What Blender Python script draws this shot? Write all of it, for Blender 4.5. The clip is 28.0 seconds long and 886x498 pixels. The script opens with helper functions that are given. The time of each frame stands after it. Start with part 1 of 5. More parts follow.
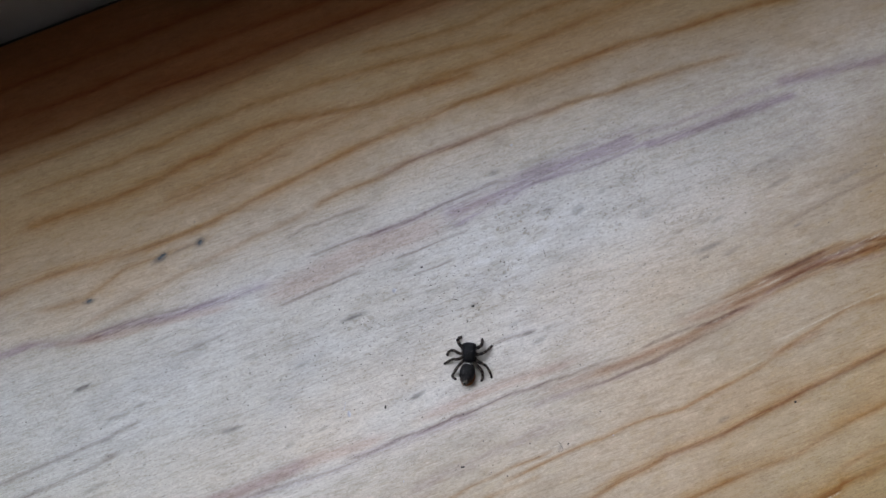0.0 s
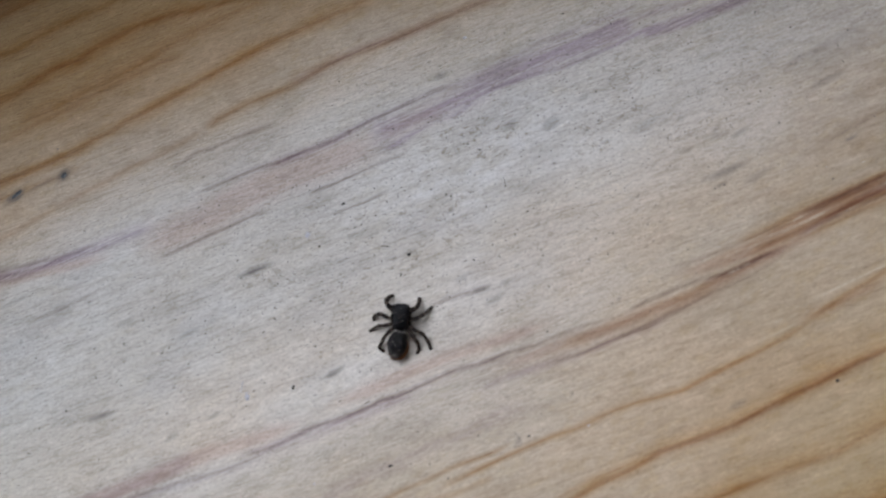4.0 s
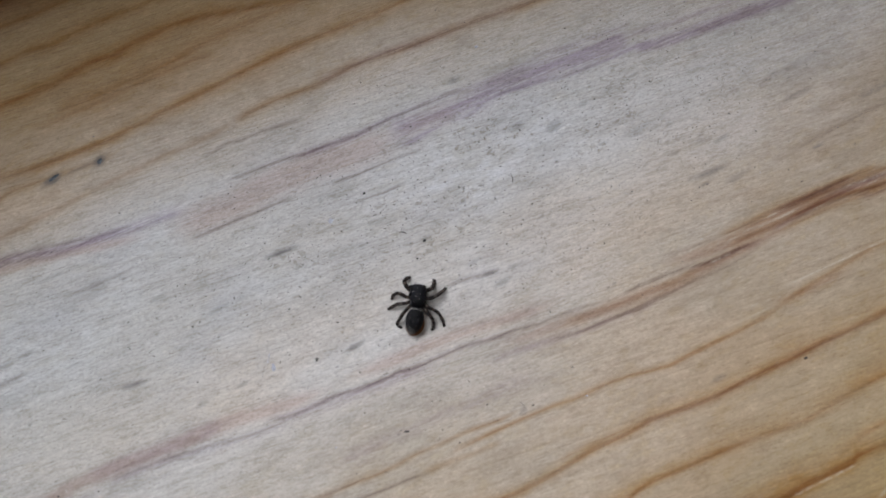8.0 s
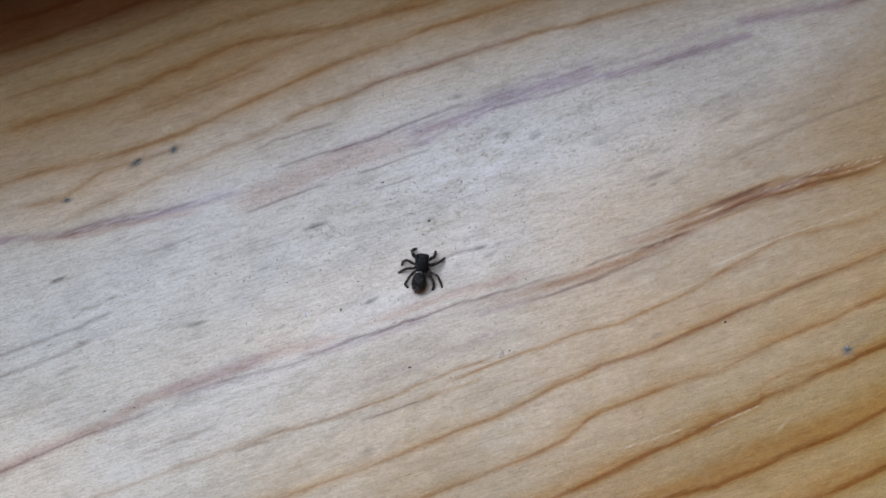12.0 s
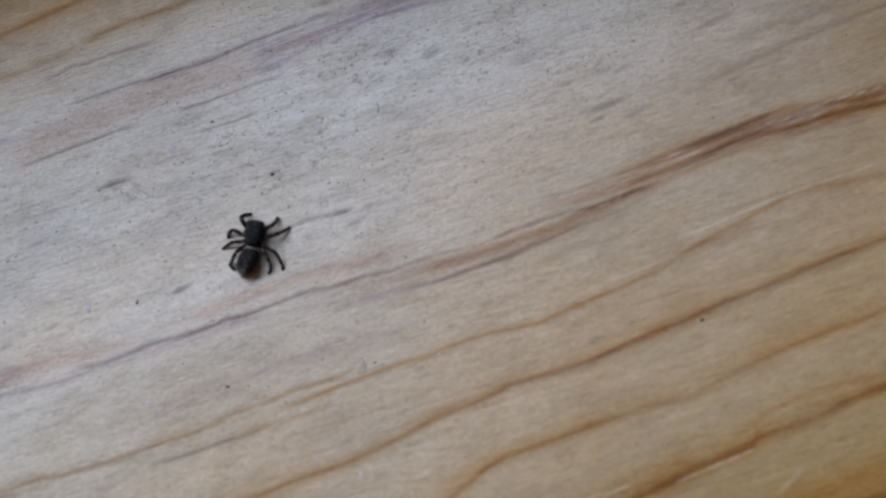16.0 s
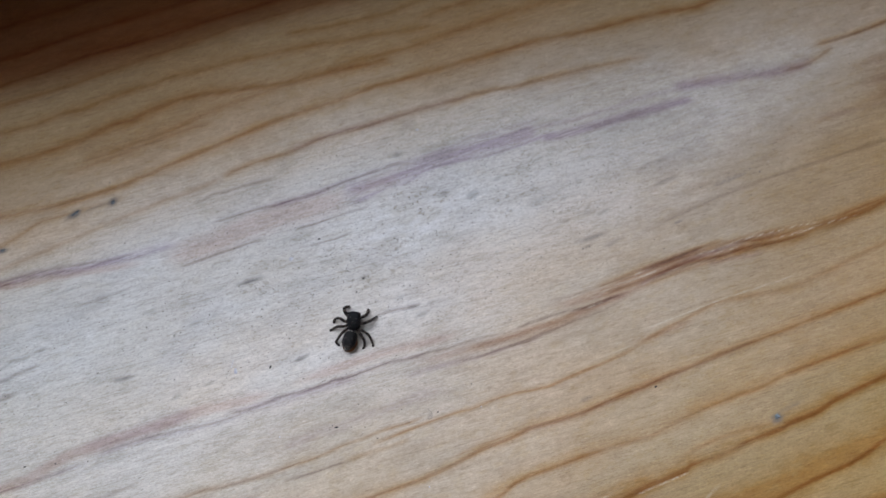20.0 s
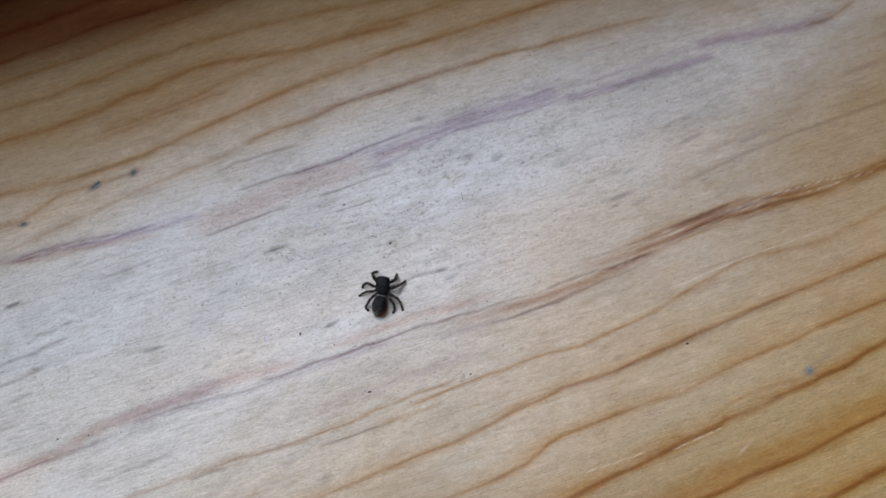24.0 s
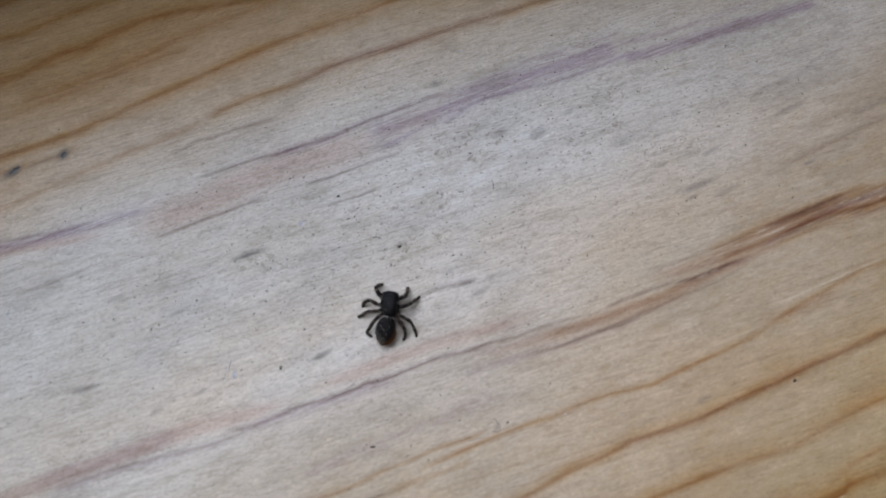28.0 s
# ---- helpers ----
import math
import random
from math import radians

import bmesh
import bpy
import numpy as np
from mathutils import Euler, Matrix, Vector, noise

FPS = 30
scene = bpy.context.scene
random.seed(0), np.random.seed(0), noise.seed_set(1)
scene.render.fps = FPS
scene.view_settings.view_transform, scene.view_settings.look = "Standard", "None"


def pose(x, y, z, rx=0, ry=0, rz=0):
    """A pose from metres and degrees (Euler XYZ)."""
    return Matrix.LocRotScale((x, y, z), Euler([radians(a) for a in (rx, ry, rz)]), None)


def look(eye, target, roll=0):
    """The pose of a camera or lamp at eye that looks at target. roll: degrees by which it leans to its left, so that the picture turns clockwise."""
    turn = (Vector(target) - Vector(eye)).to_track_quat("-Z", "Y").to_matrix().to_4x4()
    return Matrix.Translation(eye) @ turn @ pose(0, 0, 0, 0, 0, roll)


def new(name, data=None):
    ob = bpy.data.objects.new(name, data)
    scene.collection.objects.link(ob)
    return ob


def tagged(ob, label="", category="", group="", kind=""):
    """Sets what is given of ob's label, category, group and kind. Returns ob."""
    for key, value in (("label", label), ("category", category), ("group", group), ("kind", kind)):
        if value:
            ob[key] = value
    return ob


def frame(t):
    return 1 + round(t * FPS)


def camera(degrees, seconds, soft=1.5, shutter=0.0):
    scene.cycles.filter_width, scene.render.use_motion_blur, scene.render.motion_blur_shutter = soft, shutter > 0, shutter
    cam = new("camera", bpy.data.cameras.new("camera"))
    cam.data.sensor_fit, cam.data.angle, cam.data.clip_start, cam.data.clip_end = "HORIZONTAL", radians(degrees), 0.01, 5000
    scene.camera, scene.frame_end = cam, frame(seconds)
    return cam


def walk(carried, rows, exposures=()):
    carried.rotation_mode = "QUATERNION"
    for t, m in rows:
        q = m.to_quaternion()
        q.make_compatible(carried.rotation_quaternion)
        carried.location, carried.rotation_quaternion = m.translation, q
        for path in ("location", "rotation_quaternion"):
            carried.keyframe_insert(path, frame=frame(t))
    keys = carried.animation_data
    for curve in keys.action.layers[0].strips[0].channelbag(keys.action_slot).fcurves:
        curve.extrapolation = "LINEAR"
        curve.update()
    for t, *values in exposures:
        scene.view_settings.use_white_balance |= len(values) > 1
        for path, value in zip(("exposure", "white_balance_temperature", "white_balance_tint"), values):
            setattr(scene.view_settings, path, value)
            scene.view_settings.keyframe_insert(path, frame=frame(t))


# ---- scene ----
# A small spider sits still on a worn pine window sill. Lengths on the sill are in millimetres:
# u runs along the grain, v across it towards the window, and the spider is at the origin.
MM = 0.001
SILL = 0.9            # height of the sill's top above the floor, metres

cam = camera(60.0, 28.0, soft=1.5)
# a phone held close, its focus left at about ten centimetres
cam.data.dof.use_dof, cam.data.dof.focus_distance, cam.data.dof.aperture_fstop = True, 0.099, 28.0
PATH = [
    (0.0, -8.76, -18.60, 101.94, 19.989, 1.869, -24.783),
    (0.5, -3.36, -12.71, 96.55, 18.758, 2.365, -24.671),
    (1.0, 7.49, -7.13, 90.59, 15.768, 2.735, -24.308),
    (1.5, 5.62, -10.92, 77.76, 15.233, 5.545, -24.993),
    (2.0, -0.44, -11.10, 81.22, 13.611, 3.339, -24.865),
    (2.5, -1.93, -14.60, 77.41, 15.285, 3.781, -24.771),
    (3.0, -3.75, -14.31, 78.20, 15.362, 3.409, -24.819),
    (3.5, 6.71, -13.47, 77.74, 13.053, 5.334, -24.759),
    (5.5, 1.20, -16.82, 77.74, 15.250, 2.971, -24.602),
    (6.0, 1.95, -20.35, 77.87, 15.449, 3.068, -24.482),
    (6.5, -5.62, -19.79, 77.98, 15.261, 2.073, -24.582),
    (7.0, -2.49, -20.48, 79.35, 15.353, 2.252, -24.333),
    (7.5, -5.01, -18.86, 82.84, 15.229, 1.601, -24.359),
    (8.0, -1.54, -16.19, 84.79, 14.848, 1.640, -24.337),
    (8.5, 8.48, -19.20, 84.98, 15.131, 3.128, -23.875),
    (9.0, 4.46, -18.45, 82.74, 15.168, 2.577, -23.798),
    (9.5, -0.11, -17.33, 79.10, 15.493, 1.867, -23.937),
    (10.0, -1.78, -22.94, 89.48, 15.658, 1.887, -23.769),
    (10.5, -6.60, -25.43, 98.53, 16.075, 1.137, -23.759),
    (11.0, -6.74, -29.12, 105.45, 16.744, 1.358, -23.377),
    (11.5, -6.02, -31.55, 105.15, 17.449, 1.585, -22.689),
    (12.0, -5.78, -28.33, 105.22, 17.016, 1.267, -22.206),
    (12.5, -7.97, -25.18, 103.25, 16.976, 1.132, -22.228),
    (14.5, 3.52, -22.76, 87.44, 16.058, 2.629, -21.579),
    (15.0, 5.69, -22.73, 83.56, 16.363, 3.076, -21.585),
    (15.5, 15.77, -27.14, 73.97, 17.682, 4.877, -21.145),
    (16.0, 14.11, -29.37, 70.06, 17.338, 4.510, -21.491),
    (16.5, 16.29, -26.30, 73.62, 16.610, 4.892, -21.526),
    (17.0, 8.30, -18.40, 75.74, 15.840, 3.603, -22.137),
    (17.5, 4.19, -22.46, 70.59, 16.889, 2.964, -22.118),
    (18.0, -10.77, -22.58, 66.42, 17.242, 0.250, -21.267),
    (18.5, -0.39, -19.61, 69.84, 18.651, 1.369, -20.368),
    (19.0, -0.84, -21.33, 68.89, 19.497, 0.475, -20.338),
    (19.5, 0.94, -21.04, 84.94, 18.588, 0.195, -20.814),
    (20.0, 3.54, -29.30, 105.94, 20.006, 0.670, -21.273),
    (20.5, -3.65, -28.41, 118.15, 20.280, -0.528, -22.430),
    (21.0, 1.76, -30.60, 117.72, 19.338, 1.010, -22.323),
    (21.5, -0.95, -33.54, 113.59, 20.159, 0.689, -22.516),
    (23.5, 1.03, -31.20, 106.07, 18.430, 1.043, -22.638),
    (24.0, -1.89, -29.43, 104.52, 18.545, 0.608, -22.742),
    (24.5, -5.02, -26.81, 97.50, 18.586, 0.469, -22.834),
    (25.0, -6.42, -25.45, 93.77, 18.103, 0.284, -22.944),
    (25.5, -5.39, -25.84, 92.15, 17.975, 0.307, -22.917),
    (26.0, -3.15, -26.88, 93.47, 18.038, 0.365, -22.878),
    (26.5, -1.91, -26.29, 90.86, 18.229, 0.429, -22.822),
    (27.0, -2.05, -26.59, 89.34, 18.143, 0.381, -22.885),
    (27.5, -0.93, -26.00, 89.42, 17.762, 0.683, -22.804),
    (28.0, -0.81, -18.54, 80.17, 17.466, 0.526, -22.843),
]
# the phone's own exposure and white balance drift a little as it comes close and draws back
EXPOSURES = [(0.0, -0.08, 6550, 10), (1.0, -0.04, 6550, 10), (2.0, -0.11, 6700, 10), (3.0, -0.14, 6850, 10), (7.0, -0.16, 6850, 10), (10.0, -0.08, 6680, 10), (12.0, 0.06, 6500, 10), (15.0, -0.03, 6500, 10), (16.0, -0.31, 6550, 10),
             (17.0, -0.29, 6750, 10), (18.0, -0.33, 6800, 10), (19.0, -0.24, 6900, 10), (20.0, 0.01, 6500, 10), (21.0, 0.14, 6350, 10), (24.0, 0.08, 6450, 10), (26.0, -0.01, 6600, 10), (27.0, -0.03, 6550, 10), (28.0, -0.13, 6700, 10)]
walk(cam, [(t, pose(x * MM, y * MM, SILL + z * MM, rx, ry, rz)) for t, x, y, z, rx, ry, rz in PATH], EXPOSURES)

# ---- light: an overcast sky through the window beyond the sill ----
RAIL = 86             # height of the window's bottom rail above the sill, mm
BACK = 79.3           # where the sill meets the window, mm
WIN_X0, WIN_X1, WIN_TOP = -0.73, 0.155, 1.95

world = bpy.data.worlds.new("overcast_sky")
scene.world = world
world.use_nodes = True
wn = world.node_tree
sky = wn.nodes.new("ShaderNodeTexSky")
sky.sky_type, sky.sun_disc = "NISHITA", False
sky.sun_elevation, sky.sun_rotation = radians(38), radians(-35)
wn.links.new(sky.outputs[0], wn.nodes["Background"].inputs[0])
wn.nodes["Background"].inputs[1].default_value = 0.06

lamp = bpy.data.lights.new("window_daylight", "AREA")
lamp.shape, lamp.size, lamp.size_y = "RECTANGLE", WIN_X1 - WIN_X0 - 0.1, WIN_TOP - SILL - 0.1
lamp.energy, lamp.color = 10.1, (0.85, 0.95, 1.14)
daylight = new("window_daylight", lamp)
daylight.matrix_world = look(((WIN_X0 + WIN_X1) / 2, 0.20, (WIN_TOP + SILL) / 2 + 0.02), ((WIN_X0 + WIN_X1) / 2, -1.0, (WIN_TOP + SILL) / 2 + 0.02))


# ---- small node helpers ----
def sheet(name, rough=0.5, spec=0.4):
    m = bpy.data.materials.new(name)
    m.use_nodes = True
    b = m.node_tree.nodes["Principled BSDF"]
    b.inputs["Roughness"].default_value = rough
    b.inputs["Specular IOR Level"].default_value = spec
    return m, m.node_tree, b


def put(nt, sock, value):
    if isinstance(value, bpy.types.NodeSocket):
        nt.links.new(value, sock)
    else:
        sock.default_value = value


def calc(nt, op, a, b=0.0, c=0.0, clamp=False):
    n = nt.nodes.new("ShaderNodeMath")
    n.operation, n.use_clamp = op, clamp
    for s, v in zip(n.inputs, (a, b, c)):
        put(nt, s, v)
    return n.outputs[0]


def ease(nt, x, a, b, lo=0.0, hi=1.0):
    n = nt.nodes.new("ShaderNodeMapRange")
    n.interpolation_type = "SMOOTHSTEP"
    for s, v in zip(n.inputs, (x, a, b, lo, hi)):
        put(nt, s, v)
    return n.outputs[0]


def blend(nt, fac, a, b, how="MIX"):
    n = nt.nodes.new("ShaderNodeMix")
    n.data_type, n.blend_type = "RGBA", how
    put(nt, n.inputs[0], fac)
    for s, v in ((n.inputs[6], a), (n.inputs[7], b)):
        put(nt, s, (*v, 1.0) if isinstance(v, tuple) else v)
    return n.outputs[2]


def grainy(nt, vec, scale, stretch=(1, 1, 1), detail=4.0, rough=0.6, shift=0.0, twist=0.0):
    m = nt.nodes.new("ShaderNodeMapping")
    m.inputs["Scale"].default_value = stretch
    m.inputs["Location"].default_value = (shift, shift * 0.7, shift * 0.3)
    nt.links.new(vec, m.inputs[0])
    n = nt.nodes.new("ShaderNodeTexNoise")
    n.inputs["Scale"].default_value, n.inputs["Detail"].default_value = scale, detail
    n.inputs["Roughness"].default_value, n.inputs["Distortion"].default_value = rough, twist
    nt.links.new(m.outputs[0], n.inputs[0])
    return n.outputs[0]


def cells(nt, vec, scale, stretch=(1, 1, 1), feature="F1"):
    m = nt.nodes.new("ShaderNodeMapping")
    m.inputs["Scale"].default_value = stretch
    nt.links.new(vec, m.inputs[0])
    n = nt.nodes.new("ShaderNodeTexVoronoi")
    n.feature = feature
    n.inputs["Scale"].default_value = scale
    nt.links.new(m.outputs[0], n.inputs[0])
    return n


def raised(nt, bsdf, height, strength, distance, under=None):
    n = nt.nodes.new("ShaderNodeBump")
    n.inputs["Strength"].default_value, n.inputs["Distance"].default_value = strength, distance
    put(nt, n.inputs["Height"], height)
    if under is not None:
        nt.links.new(under, n.inputs["Normal"])
    if bsdf is not None:
        nt.links.new(n.outputs[0], bsdf.inputs["Normal"])
    return n.outputs[0]


# ---- the growth rings of the board: where each late-wood line runs (u, v), its soft side, its sharp side, its depth ----
RINGS = []


def ring(kind, line, soft, sharp, depth):
    RINGS.append((kind, line, soft, sharp, depth))


# towards the window
ring("late", [(-92.5, 70.9), (-47.9, 70.0), (-21.1, 70.1), (39.4, 69.9), (128.9, 68.6)], 2.2, 0.8, 0.7)
ring("late", [(-82.5, 65.3), (-47.9, 64.8), (-41.7, 63.9), (-34.4, 63.7), (-27.2, 64.2), (-15.9, 63.9), (-9.8, 63.8), (59.1, 61.7), (128.9, 60.6)], 2.4, 0.7, 0.8)
ring("late", [(-82.5, 59.9), (-50.0, 59.2), (-40.6, 58.9), (-32.4, 59.1), (-25.2, 59.6), (-14.9, 58.9), (39.4, 57.5), (128.9, 55.6)], 2.6, 0.6, 0.8)
ring("late", [(-72.5, 55.7), (-31.3, 55.0), (-0.7, 55.9), (39.4, 54.3), (128.9, 51.6)], 1.6, 0.6, 0.5)
ring("late", [(-31.2, 40.5), (-15.8, 41.2), (-7.7, 42.2), (-0.6, 42.3), (7.5, 42.2), (14.5, 42.6), (22.5, 41.7), (39.4, 41.8), (128.8, 39.5)], 1.7, 1.0, 0.55)
# the two long brown lines on the window side
ring("late", [(-90.0, 38.0), (-48.8, 36.8), (-44.6, 36.2), (-39.6, 35.6), (-35.5, 35.0), (-31.9, 34.8), (-28.0, 34.5), (-24.7, 34.5), (-21.6, 34.8), (-18.9, 35.0), (-17.5, 35.1), (-14.1, 35.5), (-10.8, 35.7), (-8.5, 36.0), (-5.8, 36.2), (-3.6, 36.4), (-0.5, 36.5), (2.6, 36.5), (6.4, 36.6), (9.8, 36.5), (15.8, 36.9), (19.9, 36.4), (44.4, 34.9), (49.6, 34.2), (54.3, 33.6), (60.2, 33.1), (65.6, 32.5), (70.7, 31.4), (74.2, 31.5), (78.8, 31.5), (82.5, 31.9), (130.0, 31.0)], 1.3, 0.9, 0.95)
ring("late", [(-51.2, 45.5), (-46.8, 45.3), (-42.4, 45.0), (-37.2, 44.5), (-33.2, 44.5), (-29.5, 44.6), (-26.1, 45.1), (-24.2, 45.5), (-21.5, 45.0), (-18.5, 45.7), (-15.0, 45.9), (-12.2, 46.0), (1.8, 43.0), (5.5, 42.4), (9.6, 42.0), (14.7, 41.4), (18.7, 40.8), (21.8, 40.5)], 1.9, 1.2, 0.8)
ring("late", [(-50.0, 50.6), (-45.6, 50.5), (-41.1, 50.2), (-35.8, 49.8), (-31.5, 50.2), (-27.5, 49.9), (-23.2, 50.3), (-19.0, 50.4), (-16.1, 50.2), (-13.4, 50.5), (7.5, 48.2), (13.5, 46.9), (19.6, 45.9), (23.5, 44.9), (29.9, 44.4)], 1.6, 0.8, 0.6)
ring("late", [(4.8, 51.9), (10.6, 50.7), (17.7, 49.6), (23.1, 49.3), (27.6, 49.6), (34.4, 50.1), (38.1, 50.8)], 1.2, 0.8, 0.5)
ring("late", [(25.6, 46.6), (30.8, 46.6), (34.1, 46.6), (38.3, 46.1), (43.6, 45.5)], 1.0, 0.8, 0.5)
ring("late", [(36.2, 41.1), (41.9, 41.6), (47.4, 41.5), (57.1, 39.4), (66.2, 38.1)], 1.2, 0.9, 0.35)
ring("late", [(-34.1, 39.7), (-30.5, 39.6), (-26.9, 39.8), (-23.2, 39.9), (-19.4, 40.2), (-15.7, 40.2), (-12.0, 40.3), (-8.5, 39.6)], 1.3, 0.9, 0.4)
ring("late", [(-48.0, 27.5), (-26.6, 29.3), (-23.2, 29.4), (-19.7, 29.7), (-16.2, 29.7), (-12.7, 29.9), (-9.9, 30.5)], 0.7, 0.7, 0.45)
ring("late", [(-12.0, 30.1), (-9.0, 30.6), (-5.4, 30.8), (-2.4, 30.6), (-0.3, 30.5), (2.6, 30.7), (5.0, 31.0), (8.4, 30.7), (13.2, 30.5), (17.4, 30.3), (21.6, 30.1), (25.9, 29.8), (30.1, 29.5), (34.3, 29.0), (36.5, 28.4), (39.4, 28.3), (44.9, 27.7), (50.4, 27.1), (55.8, 26.4), (59.8, 25.7)], 1.0, 0.8, 0.75)
ring("seam", [(1.6, 30.9), (5.0, 31.0), (9.2, 31.0), (13.2, 30.5), (17.4, 30.3), (21.6, 30.1), (25.9, 29.8), (30.1, 29.5), (34.3, 29.0), (38.6, 28.7)], 0.3, 0.25, 0.22)
ring("mauve", [(-1.0, 30.7), (1.6, 30.9), (5.0, 31.0), (9.2, 31.0), (13.2, 30.5), (17.4, 30.3), (21.6, 30.1), (25.9, 29.8), (30.1, 29.5)], 0.9, 0.7, 0.65)
# the faint line that carries the mould
ring("late", [(-52.4, 32.7), (-48.0, 31.7), (-44.9, 31.2), (-38.2, 33.3), (-33.5, 33.0), (-27.6, 32.4), (-23.9, 32.6)], 0.7, 0.5, 0.5)
ring("seam", [(-16.2, 27.4), (-12.7, 28.0), (-10.7, 27.7), (-7.7, 27.7), (-5.7, 27.4), (-2.8, 27.2)], 0.4, 0.3, 0.7)
# the mauve streak and the pinkish field under it
ring("mauve", [(-90.0, 31.0), (-53.4, 27.9), (-49.2, 26.2), (-44.7, 25.4), (-40.1, 25.1), (-35.8, 23.9), (-31.2, 23.3), (-26.6, 22.7), (-23.8, 22.6), (-19.2, 22.0)], 1.1, 0.9, 1.0)
ring("late", [(-50.9, 26.9), (-48.3, 25.8), (-45.7, 25.3), (-43.4, 25.2)], 0.7, 0.7, 0.55)
ring("seam", [(-48.2, 26.6), (-44.6, 25.8), (-40.1, 25.4), (-37.3, 25.1), (-33.8, 24.3), (-30.2, 23.5), (-25.6, 23.0)], 0.4, 0.35, 0.6)
ring("seam", [(-42.8, 25.6), (-39.4, 24.3), (-35.9, 23.3), (-32.7, 22.8)], 0.3, 0.25, 0.4)
ring("seam", [(-15.7, 23.7), (-12.9, 23.4), (-10.0, 23.3), (-7.1, 23.1), (-4.4, 22.8), (-1.4, 22.7), (1.8, 22.5), (6.0, 22.7), (9.2, 22.6), (11.7, 22.6), (14.2, 22.6), (17.0, 22.3)], 0.28, 0.24, 0.8)
ring("mauve", [(-6.1, 22.9), (-1.4, 22.6), (1.8, 22.4), (5.9, 22.7), (9.2, 22.5), (11.7, 22.5), (14.2, 22.5), (17.4, 22.3), (20.9, 22.3), (23.4, 22.2), (26.9, 22.6), (31.0, 21.9), (35.2, 21.8), (39.1, 21.5)], 0.8, 0.7, 0.75)
ring("blush", [(-24.2, 21.1), (-19.6, 20.6), (-14.8, 20.5), (-9.1, 20.9), (-5.0, 21.0), (-2.1, 20.7), (1.0, 20.4), (5.0, 20.2), (8.3, 20.2)], 3.1, 2.9, 1.4)
ring("blush", [(4.2, 20.3), (8.4, 20.4), (12.4, 20.3), (15.7, 20.0)], 1.6, 1.6, 0.5)
ring("mauve", [(4.5, 21.1), (9.3, 20.8), (13.4, 20.6), (16.7, 20.5), (20.3, 21.0), (23.5, 20.7), (26.9, 20.5), (31.0, 20.2), (35.3, 20.1), (38.3, 20.0)], 2.2, 2.1, 1.2)
ring("mauve", [(5.0, 19.3), (7.8, 19.0), (12.1, 19.5), (15.3, 19.1), (18.2, 20.0), (20.7, 20.0), (23.9, 19.6), (27.1, 19.0), (30.4, 18.8), (33.8, 18.7), (37.7, 18.7), (41.6, 17.3), (47.2, 17.4), (52.4, 17.4), (56.4, 16.8)], 0.7, 0.6, 1.15)
ring("seam", [(17.4, 20.2), (20.7, 20.0), (23.9, 19.6), (27.1, 19.0), (30.4, 18.8), (33.8, 18.7)], 0.3, 0.3, 0.4)
ring("mauve", [(35.8, 18.7), (40.0, 17.7), (44.8, 17.5), (48.8, 17.3), (53.1, 16.9), (56.6, 16.6), (59.6, 16.4), (63.0, 16.0)], 1.4, 1.1, 1.35)
ring("mauve", [(35.7, 20.6), (42.7, 19.6), (48.9, 19.1), (54.3, 19.2), (59.5, 18.6), (63.6, 18.2)], 1.0, 0.9, 0.55)
ring("mauve", [(59.1, 18.8), (64.2, 18.2), (68.9, 17.2), (73.1, 16.4), (74.6, 15.9), (77.6, 15.4), (80.9, 15.2), (83.9, 15.5)], 1.5, 1.1, 1.5)
ring("late", [(77.1, 15.4), (80.8, 15.0), (83.8, 15.3), (85.8, 15.9), (88.0, 16.6)], 0.8, 0.6, 0.7)
ring("late", [(83.5, 17.6), (85.7, 17.6), (89.0, 17.4), (92.4, 17.3), (97.1, 17.4), (101.8, 17.5), (104.7, 16.9), (130.0, 16.6)], 0.9, 0.6, 1.0)
ring("seam", [(85.7, 17.6), (89.0, 17.3), (92.3, 17.2), (97.0, 17.3), (101.7, 17.4)], 0.3, 0.25, 0.5)
ring("mauve", [(77.7, 6.0), (83.8, 5.2), (89.0, 4.6), (93.8, 4.2)], 0.8, 0.6, 0.45)
ring("seam", [(-3.6, 18.2), (0.0, 17.8), (3.3, 17.8), (6.4, 17.6), (9.0, 17.4)], 0.32, 0.22, 0.95)
ring("seam", [(-21.1, 18.6), (-18.3, 18.5), (-15.4, 18.5), (-10.6, 18.4), (-6.6, 18.2)], 0.3, 0.22, 0.8)
ring("seam", [(-2.0, 14.9), (2.0, 14.5), (5.0, 14.6)], 0.3, 0.22, 0.75)
ring("seam", [(-36.7, 18.4), (-34.0, 18.1), (-30.7, 18.0), (-27.0, 18.1)], 0.35, 0.25, 0.6)
ring("seam", [(3.7, 1.3), (6.9, 1.0), (10.0, 0.5)], 0.36, 0.3, 0.7)
ring("seam", [(5.5, 1.1), (8.3, 0.7), (10.6, 0.5)], 0.5, 0.42, 0.6)
